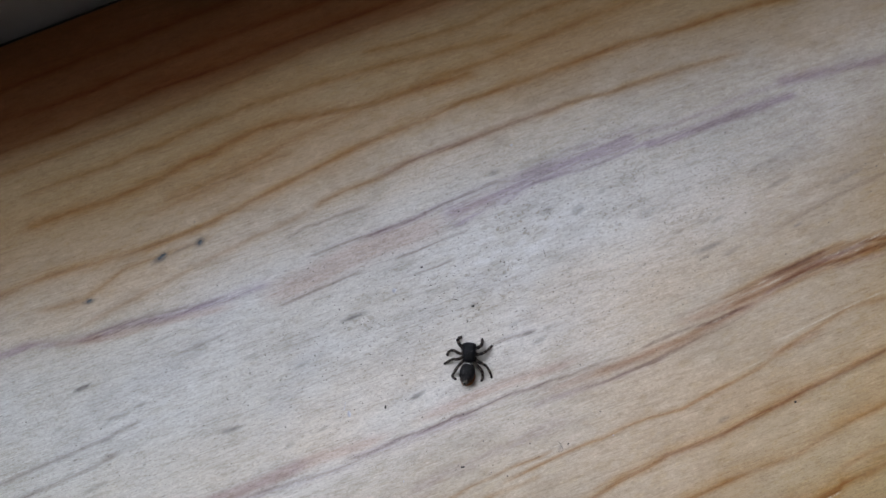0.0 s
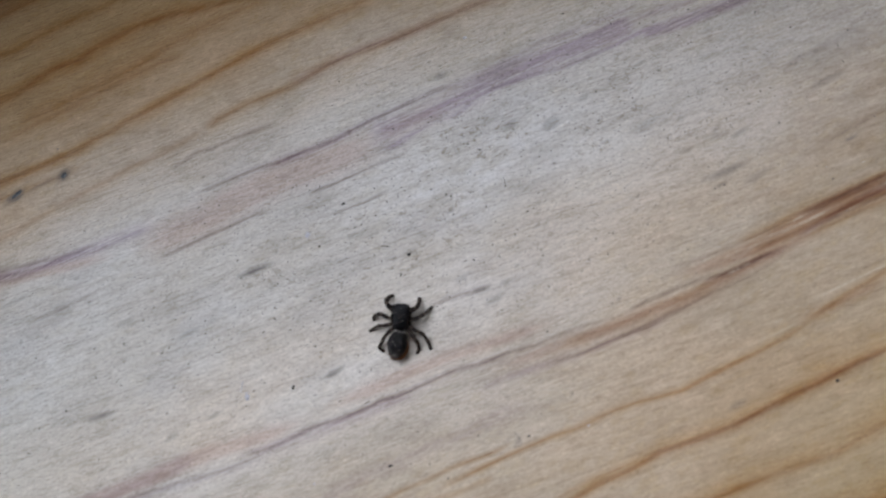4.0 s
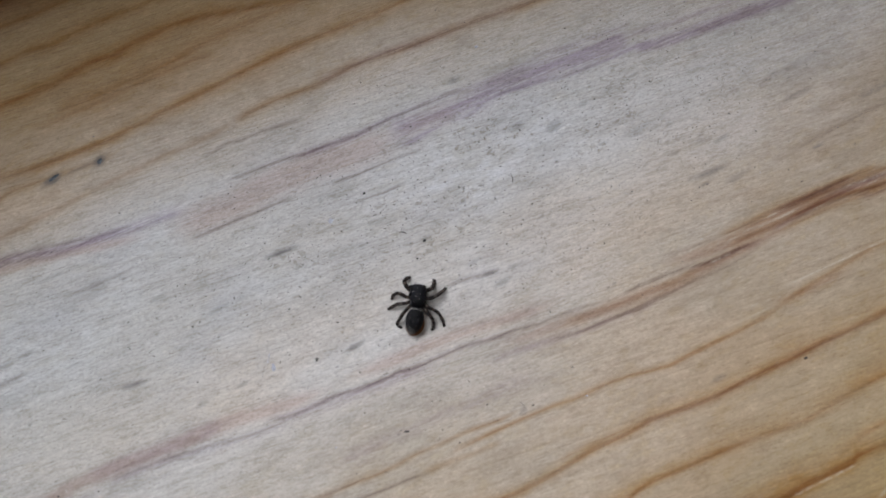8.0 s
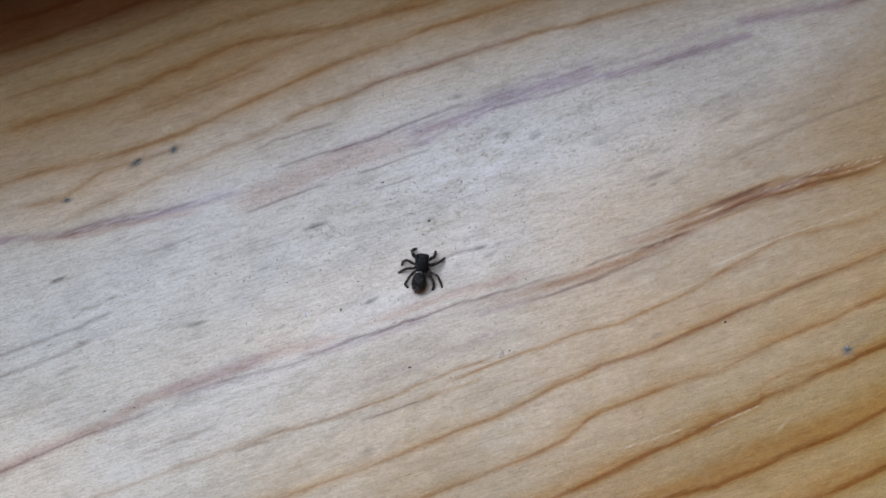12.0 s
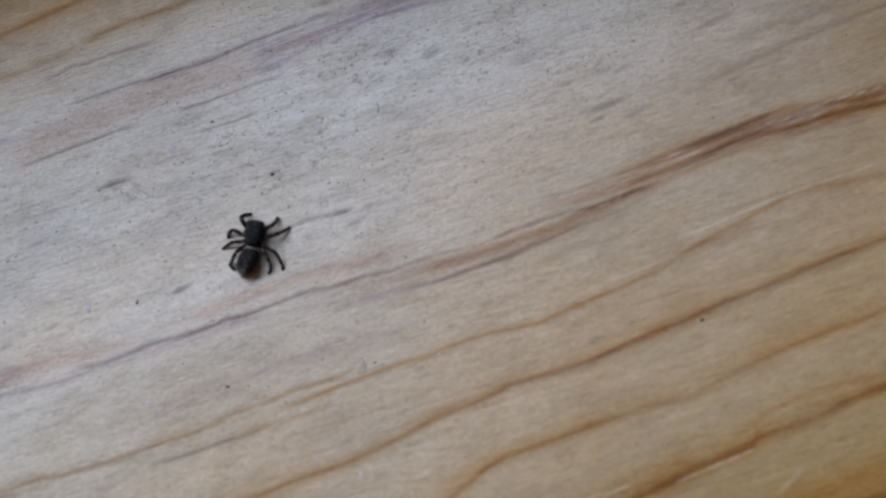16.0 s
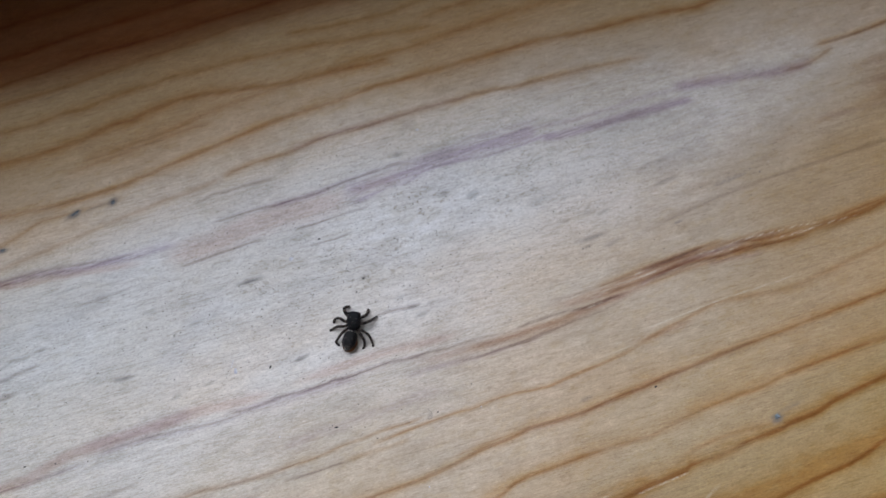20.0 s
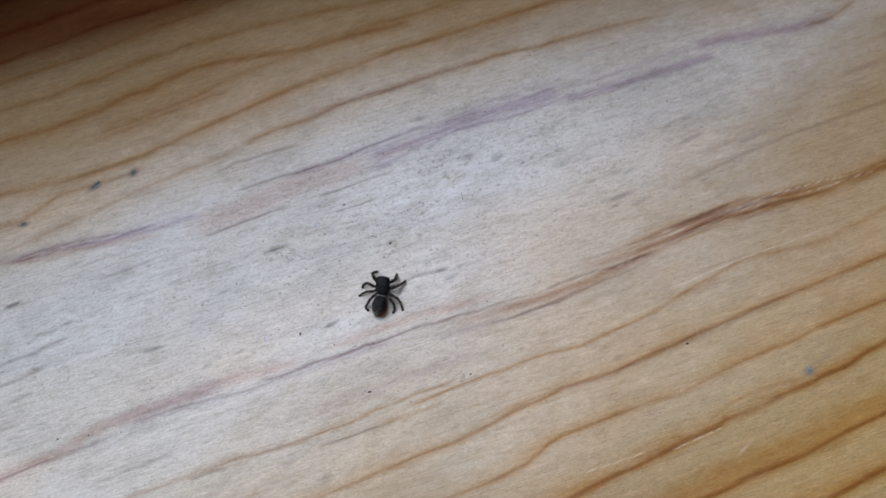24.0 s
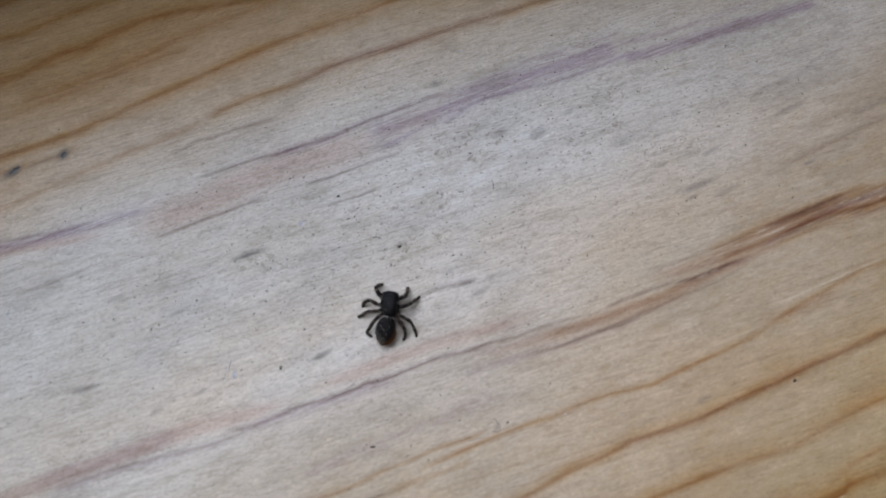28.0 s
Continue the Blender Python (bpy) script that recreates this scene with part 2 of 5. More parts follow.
# under the spider: a pinkish band, then overlapping grooves with red-brown wood between them
ring("blush", [(-90.0, -4.5), (-50.3, -3.0), (-47.0, -3.1), (-43.4, -2.3), (-41.2, -2.0), (-38.5, -2.1), (-36.4, -2.1), (-32.9, -2.3), (-29.4, -2.5), (-25.9, -2.6), (-22.3, -2.7), (-19.6, -3.2), (-16.8, -3.6), (-13.8, -3.7), (-11.0, -3.8)], 1.3, 1.2, 1.5)
ring("mauve", [(-40.5, -2.0), (-36.4, -2.1), (-32.9, -2.3), (-29.5, -2.6), (-25.9, -2.7), (-23.4, -2.7)], 1.5, 1.2, 0.6)
ring("blush", [(-11.7, -3.7), (-8.0, -3.8), (-4.4, -4.0), (-0.6, -4.1), (3.8, -4.5), (8.2, -5.0), (12.6, -5.6), (16.4, -5.9)], 1.3, 1.1, 1.3)
ring("seam", [(-26.6, -2.4), (-24.4, -2.5), (-21.4, -2.7)], 0.3, 0.2, 0.5)
ring("seam", [(-75.0, -4.2), (-50.4, -3.5), (-47.8, -3.7), (-45.1, -3.7), (-43.0, -3.8), (-40.3, -3.6)], 0.35, 0.3, 0.5)
ring("mauve", [(-75.0, -4.2), (-50.4, -3.5), (-47.8, -3.8), (-45.1, -3.7), (-43.1, -3.9), (-40.3, -3.8), (-38.2, -3.9)], 0.6, 0.5, 0.5)
ring("seam", [(-38.5, -3.0), (-35.2, -3.2), (-30.3, -3.6), (-25.5, -4.4), (-20.9, -5.0), (-17.1, -5.3)], 0.3, 0.25, 0.45)
ring("mauve", [(-39.2, -3.2), (-35.3, -3.4), (-30.3, -3.8), (-25.5, -4.5), (-20.9, -5.1), (-16.2, -5.5)], 0.5, 0.9, 0.5)
ring("seam", [(-20.7, -4.6), (-19.3, -4.4), (-17.1, -4.9), (-14.2, -4.9), (-11.7, -5.1)], 0.35, 0.28, 0.6)
ring("mauve", [(-20.7, -4.2), (-17.2, -4.8), (-13.2, -5.0), (-9.3, -5.3), (-7.2, -5.5), (-5.0, -5.7), (-2.1, -6.0), (0.1, -6.1)], 0.5, 1.3, 0.75)
ring("seam", [(-14.9, -4.5), (-12.1, -4.8), (-9.2, -5.3), (-6.1, -5.5), (-4.9, -5.4), (-2.3, -5.8), (0.8, -5.9), (2.5, -5.8), (5.8, -6.3), (9.0, -6.6), (11.3, -7.1), (14.1, -7.2), (17.3, -7.4), (19.3, -7.7)], 0.3, 0.28, 0.85)
ring("mauve", [(-8.5, -5.2), (-2.0, -5.7), (2.5, -5.9), (6.1, -6.2), (9.8, -6.7)], 0.4, 1.0, 0.45)
ring("blush", [(4.3, -6.9), (9.3, -7.7), (13.0, -8.1), (16.8, -8.5), (20.5, -8.9), (24.0, -9.0), (27.5, -9.2), (30.6, -9.4), (33.0, -9.5)], 1.1, 1.2, 1.1)
ring("late", [(13.1, -7.9), (16.8, -8.4), (20.5, -8.8), (24.0, -8.9), (27.5, -9.2), (30.6, -9.4)], 0.6, 0.6, 0.45)
ring("seam", [(10.3, -9.1), (12.5, -9.2), (14.7, -9.6), (16.9, -9.8), (19.2, -9.9), (22.5, -10.1), (25.5, -10.0), (27.9, -9.9), (31.2, -9.8)], 0.3, 0.28, 0.75)
ring("mauve", [(3.6, -8.6), (7.4, -8.6), (12.5, -9.3), (16.9, -9.8), (21.5, -10.1), (25.5, -10.0)], 0.5, 0.8, 0.6)
ring("seam", [(20.4, -7.9), (24.6, -7.8), (27.3, -8.0), (29.6, -8.2), (32.6, -8.7), (35.9, -8.6), (38.7, -8.8)], 0.28, 0.25, 0.9)
ring("mauve", [(28.8, -8.3), (32.6, -8.7), (35.9, -8.7), (39.1, -8.8)], 0.4, 0.5, 0.7)
ring("seam", [(26.4, -5.7), (29.8, -6.2), (33.8, -6.5), (37.0, -6.6), (41.2, -6.6)], 0.3, 0.25, 0.45)
ring("late", [(33.8, -6.5), (37.9, -6.5), (42.1, -6.4), (46.2, -6.5), (49.6, -6.5), (52.1, -6.6), (54.2, -6.7), (56.9, -7.2)], 0.8, 0.7, 0.8)
ring("mauve", [(40.3, -6.6), (42.8, -6.5), (46.1, -6.6), (49.5, -6.7), (52.8, -6.8)], 0.5, 0.6, 0.9)
ring("seam", [(41.1, -6.6), (45.3, -6.6), (49.5, -6.6), (52.9, -6.7)], 0.25, 0.25, 0.5)
ring("blush", [(26.2, -7.0), (31.7, -7.3), (37.3, -7.6), (42.3, -7.4), (45.6, -7.5), (49.7, -7.7), (53.7, -8.3), (57.6, -8.9), (61.5, -9.5)], 1.2, 1.0, 1.5)
ring("late", [(33.8, -8.1), (37.1, -7.9), (41.3, -7.9), (45.5, -7.8), (48.8, -7.9), (51.2, -8.2), (53.4, -8.7), (56.6, -9.0)], 0.8, 0.6, 0.8)
ring("late", [(53.4, -8.7), (56.6, -9.0), (59.8, -9.4), (62.2, -9.8), (64.6, -10.2), (67.0, -10.2), (69.4, -9.8), (74.4, -10.2), (77.6, -10.2), (79.8, -10.0), (84.2, -10.0), (87.0, -10.3), (130.0, -11.6)], 1.2, 0.8, 1.1)
ring("seam", [(56.6, -9.0), (59.8, -9.5), (62.2, -9.9), (64.5, -10.2), (66.9, -10.3)], 0.25, 0.22, 0.55)
ring("late", [(55.1, -7.2), (58.1, -8.0), (60.3, -8.7), (62.6, -9.1), (65.0, -9.5), (67.4, -9.6), (86.0, -9.4)], 1.0, 0.7, 0.95)
ring("mauve", [(50.8, -8.9), (54.6, -9.6), (57.6, -10.3), (60.1, -10.4)], 0.8, 0.7, 0.7)
ring("pale", [(36.6, -7.2), (42.4, -7.3), (45.0, -7.2)], 0.16, 0.14, 1.0)
ring("pale", [(49.6, -7.3), (54.0, -7.6), (57.5, -7.6), (61.7, -7.8)], 0.14, 0.14, 0.8)
ring("pale", [(31.1, -6.9), (34.2, -7.2), (37.0, -7.4)], 0.13, 0.12, 0.7)
ring("pale", [(31.8, -8.7), (34.2, -8.8), (36.6, -8.9)], 0.13, 0.12, 0.7)
ring("pale", [(-1.3, -5.9), (0.9, -6.0), (3.8, -6.3)], 0.14, 0.12, 0.8)
ring("pale", [(7.5, -6.6), (11.2, -7.1), (14.1, -7.4)], 0.14, 0.12, 0.8)
ring("pale", [(16.8, -10.1), (19.8, -10.3), (22.9, -10.5)], 0.14, 0.12, 0.8)
ring("pale", [(61.2, -9.5), (64.3, -9.5), (68.4, -9.7)], 0.14, 0.12, 0.7)
ring("mauve", [(-15.4, -11.9), (-11.0, -11.8), (-6.6, -11.8), (-2.2, -11.8), (2.3, -11.8), (6.1, -11.6), (9.8, -12.0)], 1.3, 1.3, 0.4)
ring("late", [(36.5, -6.9), (42.7, -6.8), (48.2, -6.9), (54.4, -7.1), (60.5, -7.8), (66.3, -8.9), (69.2, -9.4)], 0.45, 0.5, 0.65)
ring("mauve", [(38.8, -8.4), (46.1, -7.8), (51.7, -7.7), (57.3, -7.8), (62.5, -8.5), (65.3, -9.3)], 0.6, 0.6, 0.9)
ring("late", [(38.9, -8.9), (45.7, -8.6), (51.8, -9.0), (57.9, -9.4), (62.5, -9.7), (68.7, -10.2), (75.6, -10.9)], 0.5, 0.5, 0.65)
ring("seam", [(42.0, -8.2), (45.9, -8.2), (52.0, -8.5), (58.1, -9.0), (62.7, -9.5)], 0.22, 0.2, 0.5)
ring("seam", [(46.3, -7.4), (50.3, -7.3), (55.6, -7.8)], 0.22, 0.2, 0.55)
ring("blush", [(19.3, -9.3), (23.8, -9.3), (29.9, -9.2), (34.7, -8.9), (39.3, -8.8), (44.0, -8.7)], 0.9, 0.9, 1.2)
ring("late", [(22.4, -9.1), (30.0, -8.9), (34.8, -8.7), (39.5, -8.5)], 0.5, 0.5, 0.45)
ring("seam", [(15.1, -9.6), (20.6, -9.8), (27.3, -9.8), (34.2, -9.9), (37.0, -9.6), (39.2, -9.0)], 0.25, 0.2, 0.5)
ring("pale", [(28.3, -6.3), (32.8, -6.6), (35.8, -6.7), (40.5, -6.7), (43.5, -6.8)], 0.12, 0.1, 0.9)
ring("pale", [(44.4, -8.1), (47.5, -8.1), (52.3, -8.0), (57.7, -8.5)], 0.12, 0.1, 0.9)
ring("pale", [(55.1, -7.4), (58.2, -7.7), (62.6, -8.3), (66.4, -8.7), (70.9, -9.6)], 0.12, 0.1, 0.9)
ring("pale", [(61.3, -9.1), (65.8, -9.7), (70.7, -9.9), (75.9, -10.4)], 0.12, 0.1, 0.8)
ring("pale", [(17.3, -7.4), (23.1, -7.7), (28.9, -8.1), (31.9, -8.3)], 0.1, 0.1, 0.8)
ring("pale", [(32.3, -14.8), (35.2, -15.1), (39.4, -15.8)], 0.1, 0.1, 0.7)
ring("blush", [(-48.9, 25.6), (-45.7, 24.9), (-42.0, 24.1), (-35.9, 23.1), (-32.2, 22.5), (-28.5, 21.7), (-23.5, 20.8)], 1.2, 0.6, 1.5)
ring("seam", [(-48.9, 25.7), (-45.6, 25.3), (-41.9, 24.8), (-38.1, 24.4), (-33.2, 23.5), (-29.5, 23.0)], 0.22, 0.2, 0.5)
# thin ochre lines of the lower bare wood
ring("seam", [(-29.1, -13.0), (-25.7, -13.1), (-23.1, -13.6), (-20.3, -13.9), (-17.4, -14.1), (-14.7, -14.1), (-12.0, -14.4)], 0.28, 0.22, 0.4)
ring("late", [(-60.0, -11.3), (-29.1, -12.9), (-25.7, -13.0), (-23.0, -13.5), (-20.3, -13.8), (-17.4, -14.1), (-14.7, -14.1), (-12.0, -14.4), (-9.1, -14.5)], 0.8, 0.5, 0.5)
ring("late", [(-17.4, -14.1), (-14.7, -14.1), (-12.0, -14.4), (-9.1, -14.5), (-6.2, -14.3), (-3.3, -14.4), (-0.3, -14.4), (2.6, -14.6), (5.9, -14.6)], 0.3, 0.25, 0.8)
ring("seam", [(-15.8, -15.6), (-12.6, -16.0), (-9.8, -16.2), (-7.7, -16.3), (-5.6, -16.6)], 0.35, 0.25, 0.75)
ring("late", [(-6.9, -16.2), (-4.1, -16.4), (-0.5, -16.7), (3.1, -16.8)], 0.5, 0.4, 0.45)
ring("late", [(-3.8, -15.6), (-0.8, -15.6), (2.2, -15.5), (5.9, -15.6), (8.8, -15.7), (11.7, -16.0), (14.0, -16.0), (16.3, -16.0), (19.4, -16.4), (22.7, -17.1), (25.2, -16.9), (28.3, -16.9), (31.5, -16.9), (34.8, -16.7), (37.3, -16.4)], 0.4, 0.3, 0.8)
ring("late", [(34.9, -16.5), (37.4, -16.2), (41.1, -15.6), (43.6, -15.4), (47.1, -15.1), (49.7, -14.8), (53.6, -15.4), (57.3, -16.2), (60.4, -16.6), (62.7, -16.8), (74.0, -15.9), (78.4, -15.7), (83.4, -15.9), (130.0, -18.0)], 0.7, 0.5, 0.5)
ring("blush", [(35.5, -15.4), (38.6, -15.7), (40.9, -15.9), (44.1, -15.9), (46.6, -15.9)], 0.5, 0.9, 0.8)
ring("pale", [(34.9, -14.3), (37.5, -14.7), (41.6, -14.6), (45.7, -14.6), (49.9, -14.6), (53.9, -14.8), (58.0, -15.1), (63.6, -15.4)], 0.15, 0.12, 1.0)
ring("pale", [(27.7, -15.9), (31.9, -16.0), (36.0, -16.0)], 0.15, 0.12, 1.0)
ring("seam", [(-44.9, -8.6), (-41.6, -8.9), (-39.6, -8.9), (-36.9, -9.0), (-34.1, -9.0), (-32.1, -9.1)], 0.4, 0.3, 0.5)
ring("seam", [(-32.6, -13.3), (-29.2, -13.3), (-27.2, -13.6)], 0.4, 0.3, 0.55)
ring("seam", [(-40.5, -4.7), (-37.1, -4.7), (-33.0, -5.1), (-30.2, -5.1)], 0.4, 0.3, 0.3)
# the ochre lines of the varnished front
ring("late", [(-90.0, -18.5), (-14.7, -21.8), (-12.0, -21.9), (-9.1, -21.8), (-6.3, -21.9), (-3.4, -21.8), (-0.6, -22.1), (2.3, -22.2), (5.3, -22.0), (8.3, -21.8), (10.7, -21.5), (13.0, -21.5), (15.2, -21.5), (18.0, -21.2), (22.0, -21.7), (25.6, -22.0), (29.6, -21.9), (33.5, -21.9), (35.9, -21.9), (38.4, -21.8), (41.5, -21.8), (45.6, -21.8), (49.7, -21.7), (53.8, -21.7), (57.1, -21.8), (59.4, -21.8), (74.4, -22.0), (79.2, -22.2), (130.0, -24.5)], 1.2, 0.5, 0.85)
ring("late", [(6.4, -21.1), (9.5, -20.9), (11.7, -20.9), (14.6, -21.1), (16.9, -21.1)], 0.3, 0.25, 0.5)
ring("late", [(18.0, -21.2), (22.0, -21.7), (25.6, -22.0), (29.6, -21.9), (33.5, -21.9), (35.9, -21.9), (38.4, -21.8), (41.5, -21.8), (45.6, -21.8), (49.7, -21.7), (53.8, -21.7), (59.4, -21.8)], 0.9, 0.35, 0.9)
ring("mauve", [(15.2, -21.5), (18.0, -21.2), (22.0, -21.7), (25.6, -22.0), (29.6, -21.9), (33.5, -21.9), (38.4, -21.8), (41.5, -21.8), (45.6, -21.8), (49.7, -21.7), (53.8, -21.7)], 0.45, 0.45, 0.75)
ring("late", [(32.2, -21.4), (37.7, -21.5), (41.7, -21.6), (45.7, -21.6), (49.8, -21.5)], 1.9, 0.5, 0.6)
ring("late", [(-90.0, -25.5), (2.3, -28.5), (6.0, -28.5), (9.1, -28.4), (11.1, -27.8), (13.2, -27.1), (15.0, -26.9), (18.7, -27.0), (22.6, -27.1), (26.5, -27.5), (30.3, -27.8), (33.1, -28.1), (35.7, -27.9), (37.3, -27.8), (40.8, -27.5), (44.5, -27.6), (46.9, -27.7), (50.4, -27.7), (53.5, -27.4), (55.8, -27.4), (65.8, -27.6), (68.7, -27.8), (75.4, -28.2), (130.0, -30.0)], 1.5, 0.5, 0.82)
ring("ochre", [(7.7, -27.8), (11.4, -27.3), (13.8, -26.7)], 1.8, 0.5, 0.8)
ring("late", [(-90.0, -30.5), (7.1, -34.6), (11.2, -34.5), (14.5, -34.4), (18.8, -34.2), (22.1, -34.2), (26.8, -34.1), (30.8, -33.8), (34.8, -33.9), (36.0, -33.5), (39.7, -33.9), (44.2, -33.6), (49.1, -33.7), (51.6, -33.4), (54.9, -33.4), (57.6, -32.9), (61.6, -32.7), (65.7, -32.5), (69.6, -32.7), (72.3, -32.9), (130.0, -34.5)], 1.9, 0.7, 1.2)
ring("ochre", [(7.3, -34.2), (11.4, -34.1), (14.8, -33.9), (19.1, -33.6), (23.3, -33.5), (27.5, -33.5), (31.8, -33.3)], 1.8, 1.2, 1.1)
ring("late", [(35.1, -31.9), (41.3, -31.7), (45.4, -32.1), (49.4, -32.7)], 1.0, 0.6, 0.5)
ring("pale", [(14.4, -32.2), (18.0, -32.5), (21.9, -32.9), (25.4, -32.9)], 0.18, 0.14, 0.9)
ring("pale", [(27.2, -34.1), (29.6, -34.3), (32.2, -34.2), (35.6, -34.2)], 0.16, 0.14, 0.9)
ring("late", [(-90.0, -37.0), (19.0, -40.2), (22.0, -40.7), (25.1, -41.2), (27.6, -41.1), (31.6, -41.3), (35.9, -41.1), (40.0, -41.3), (43.3, -41.4), (46.8, -41.2), (50.2, -41.0), (55.5, -41.0), (58.8, -40.5), (61.0, -40.0), (64.3, -39.5), (68.2, -39.2), (130.0, -41.0)], 3.6, 0.6, 1.3)
ring("ochre", [(21.7, -39.7), (25.7, -39.9), (28.3, -39.8), (32.4, -39.8), (36.6, -39.9), (40.8, -39.9), (44.1, -40.1), (47.5, -40.1), (50.9, -39.9), (110.0, -37.5)], 2.2, 1.7, 1.3)
ring("late", [(-90.0, -43.5), (35.7, -47.2), (40.6, -47.4), (44.0, -47.4), (46.4, -47.3), (49.0, -47.0), (53.7, -47.1), (56.6, -47.1), (60.4, -47.1), (63.1, -47.0), (130.0, -46.5)], 2.2, 0.9, 1.3)
# a scratch in the varnish
ring("pale", [(35.3, -38.2), (38.4, -37.1)], 0.35, 0.28, 0.45)
# faint lines at the bleached end, and round the darker patch at the far end
ring("seam", [(-76.2, 8.8), (-59.1, 8.7), (-49.8, 8.6), (-44.7, 9.1)], 0.6, 0.4, 0.5)
ring("seam", [(-76.3, 11.7), (-58.2, 11.6), (-46.8, 11.5), (-40.7, 12.0)], 0.6, 0.4, 0.5)
ring("seam", [(-76.0, 3.4), (-60.0, 3.2), (-50.7, 2.6)], 0.6, 0.4, 0.4)
ring("late", [(68.4, 4.5), (84.5, 5.8), (91.4, 5.7), (98.4, 5.1), (128.4, 4.1)], 1.6, 1.0, 0.25)
ring("seam", [(43.3, -1.5), (54.9, -0.5), (66.4, -0.4), (78.3, -0.9), (94.3, -1.8)], 0.9, 0.4, 0.4)

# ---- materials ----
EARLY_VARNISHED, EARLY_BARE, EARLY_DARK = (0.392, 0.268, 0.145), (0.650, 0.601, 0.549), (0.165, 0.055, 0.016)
EARLY_AMBER = (0.352, 0.242, 0.106)
# how the ring lines tint the early wood under them
FLANK_VARNISHED, FLANK_BARE = (0.835, 0.655, 0.41), (0.91, 0.82, 0.71)
CORE_VARNISHED, CORE_BARE = (0.67, 0.49, 0.325), (0.62, 0.52, 0.50)


def sill_wood():
    m, nt, b = sheet("worn_varnished_pine", 0.5, 0.09)
    N = nt.nodes
    tc = N.new("ShaderNodeTexCoord")
    mm = N.new("ShaderNodeVectorMath")
    mm.operation = "SCALE"
    mm.inputs["Scale"].default_value = 1000.0
    nt.links.new(tc.outputs["Object"], mm.inputs[0])
    vec = mm.outputs[0]

    def grown(name):
        n = N.new("ShaderNodeAttribute")
        n.attribute_name = name
        return n.outputs["Fac"]

    bare, dark_edge, red = grown("bare"), grown("dark_edge"), grown("red_patch")
    askew = N.new("ShaderNodeMapping")
    askew.inputs["Rotation"].default_value = (0, 0, radians(5))
    nt.links.new(vec, askew.inputs[0])
    lay = askew.outputs[0]
    fibre = grainy(nt, lay, 1.0, (0.42, 1.9, 1), 5, 0.65, 1.0, 0.3)
    fine = grainy(nt, lay, 3.4, (0.7, 1.35, 1), 4, 0.72, 5.0, 0.5)
    ticks = grainy(nt, lay, 1.0, (0.85, 5.6, 1), 3, 0.6, 131.0, 0.25)
    wool = grainy(nt, vec, 2.6, (1, 1.2, 1), 3, 0.65, 15.0)
    mottle = grainy(nt, vec, 0.34, (0.45, 1.3, 1), 4, 0.6, 2.0)
    cloud = grainy(nt, vec, 0.06, (0.6, 1.4, 1), 3, 0.5, 7.0)

    early = blend(nt, bare, blend(nt, grown("amber"), EARLY_VARNISHED, EARLY_AMBER), EARLY_BARE)
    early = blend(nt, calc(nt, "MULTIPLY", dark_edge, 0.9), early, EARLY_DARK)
    early = blend(nt, calc(nt, "MULTIPLY", red, 0.95), early, (0.20, 0.085, 0.035))
    # slow drift of tone, then blotches, fibres and the lighter raised wool of the weathered wood
    keen = calc(nt, "MULTIPLY_ADD", bare, 0.35, 0.65)
    early = blend(nt, ease(nt, cloud, 0.3, 0.7, 0.0, 0.8), early, (0.90, 0.86, 0.80), "MULTIPLY")
    early = blend(nt, calc(nt, "MULTIPLY", ease(nt, mottle, 0.48, 0.66), keen), early, (0.90, 0.89, 0.88), "MULTIPLY")
    early = blend(nt, calc(nt, "MULTIPLY", ease(nt, fibre, 0.46, 0.64), keen), early, (0.88, 0.86, 0.84), "MULTIPLY")
    early = blend(nt, calc(nt, "MULTIPLY", ease(nt, fine, 0.50, 0.68), keen), early, (0.80, 0.78, 0.765), "MULTIPLY")
    early = blend(nt, calc(nt, "MULTIPLY", ease(nt, wool, 0.5, 0.72), keen), early, (0.87, 0.86, 0.85), "MULTIPLY")
    early = blend(nt, calc(nt, "MULTIPLY", ease(nt, fine, 0.46, 0.30), 0.55), early, (1.33, 1.33, 1.31), "MULTIPLY")
    early = blend(nt, ease(nt, ticks, 0.54, 0.66), early, (0.885, 0.87, 0.855), "MULTIPLY")
    early = blend(nt, ease(nt, ticks, 0.45, 0.33), early, (1.09, 1.09, 1.09), "MULTIPLY")
    hairs = grainy(nt, lay, 1.0, (0.05, 5.0, 1), 3, 0.7, 151.0, 0.15)
    early = blend(nt, ease(nt, hairs, 0.55, 0.68, 0.0, 0.8), early, (0.84, 0.82, 0.805), "MULTIPLY")
    early = blend(nt, ease(nt, hairs, 0.44, 0.30, 0.0, 0.8), early, (1.10, 1.10, 1.10), "MULTIPLY")
    patches = calc(nt, "MULTIPLY", ease(nt, grainy(nt, vec, 0.13, (0.5, 1.3, 1), 3, 0.6, 21.0), 0.48, 0.66, 0.0, 0.55), bare)
    early = blend(nt, patches, early, (0.83, 0.83, 0.845), "MULTIPLY")
    warm = ease(nt, grainy(nt, vec, 0.045, (0.7, 1.6, 1), 3, 0.55, 61.0), 0.42, 0.62, 0.0, 1.0)
    early = blend(nt, calc(nt, "MULTIPLY", warm, calc(nt, "SUBTRACT", 1.0, grown("cool"))), early, (1.03, 0.985, 0.935), "MULTIPLY")

    ochre = grainy(nt, vec, 0.75, (0.5, 1.1, 1), 4, 0.65, 91.0)
    thin = calc(nt, "SUBTRACT", 1.0, calc(nt, "MULTIPLY", bare, 0.7))
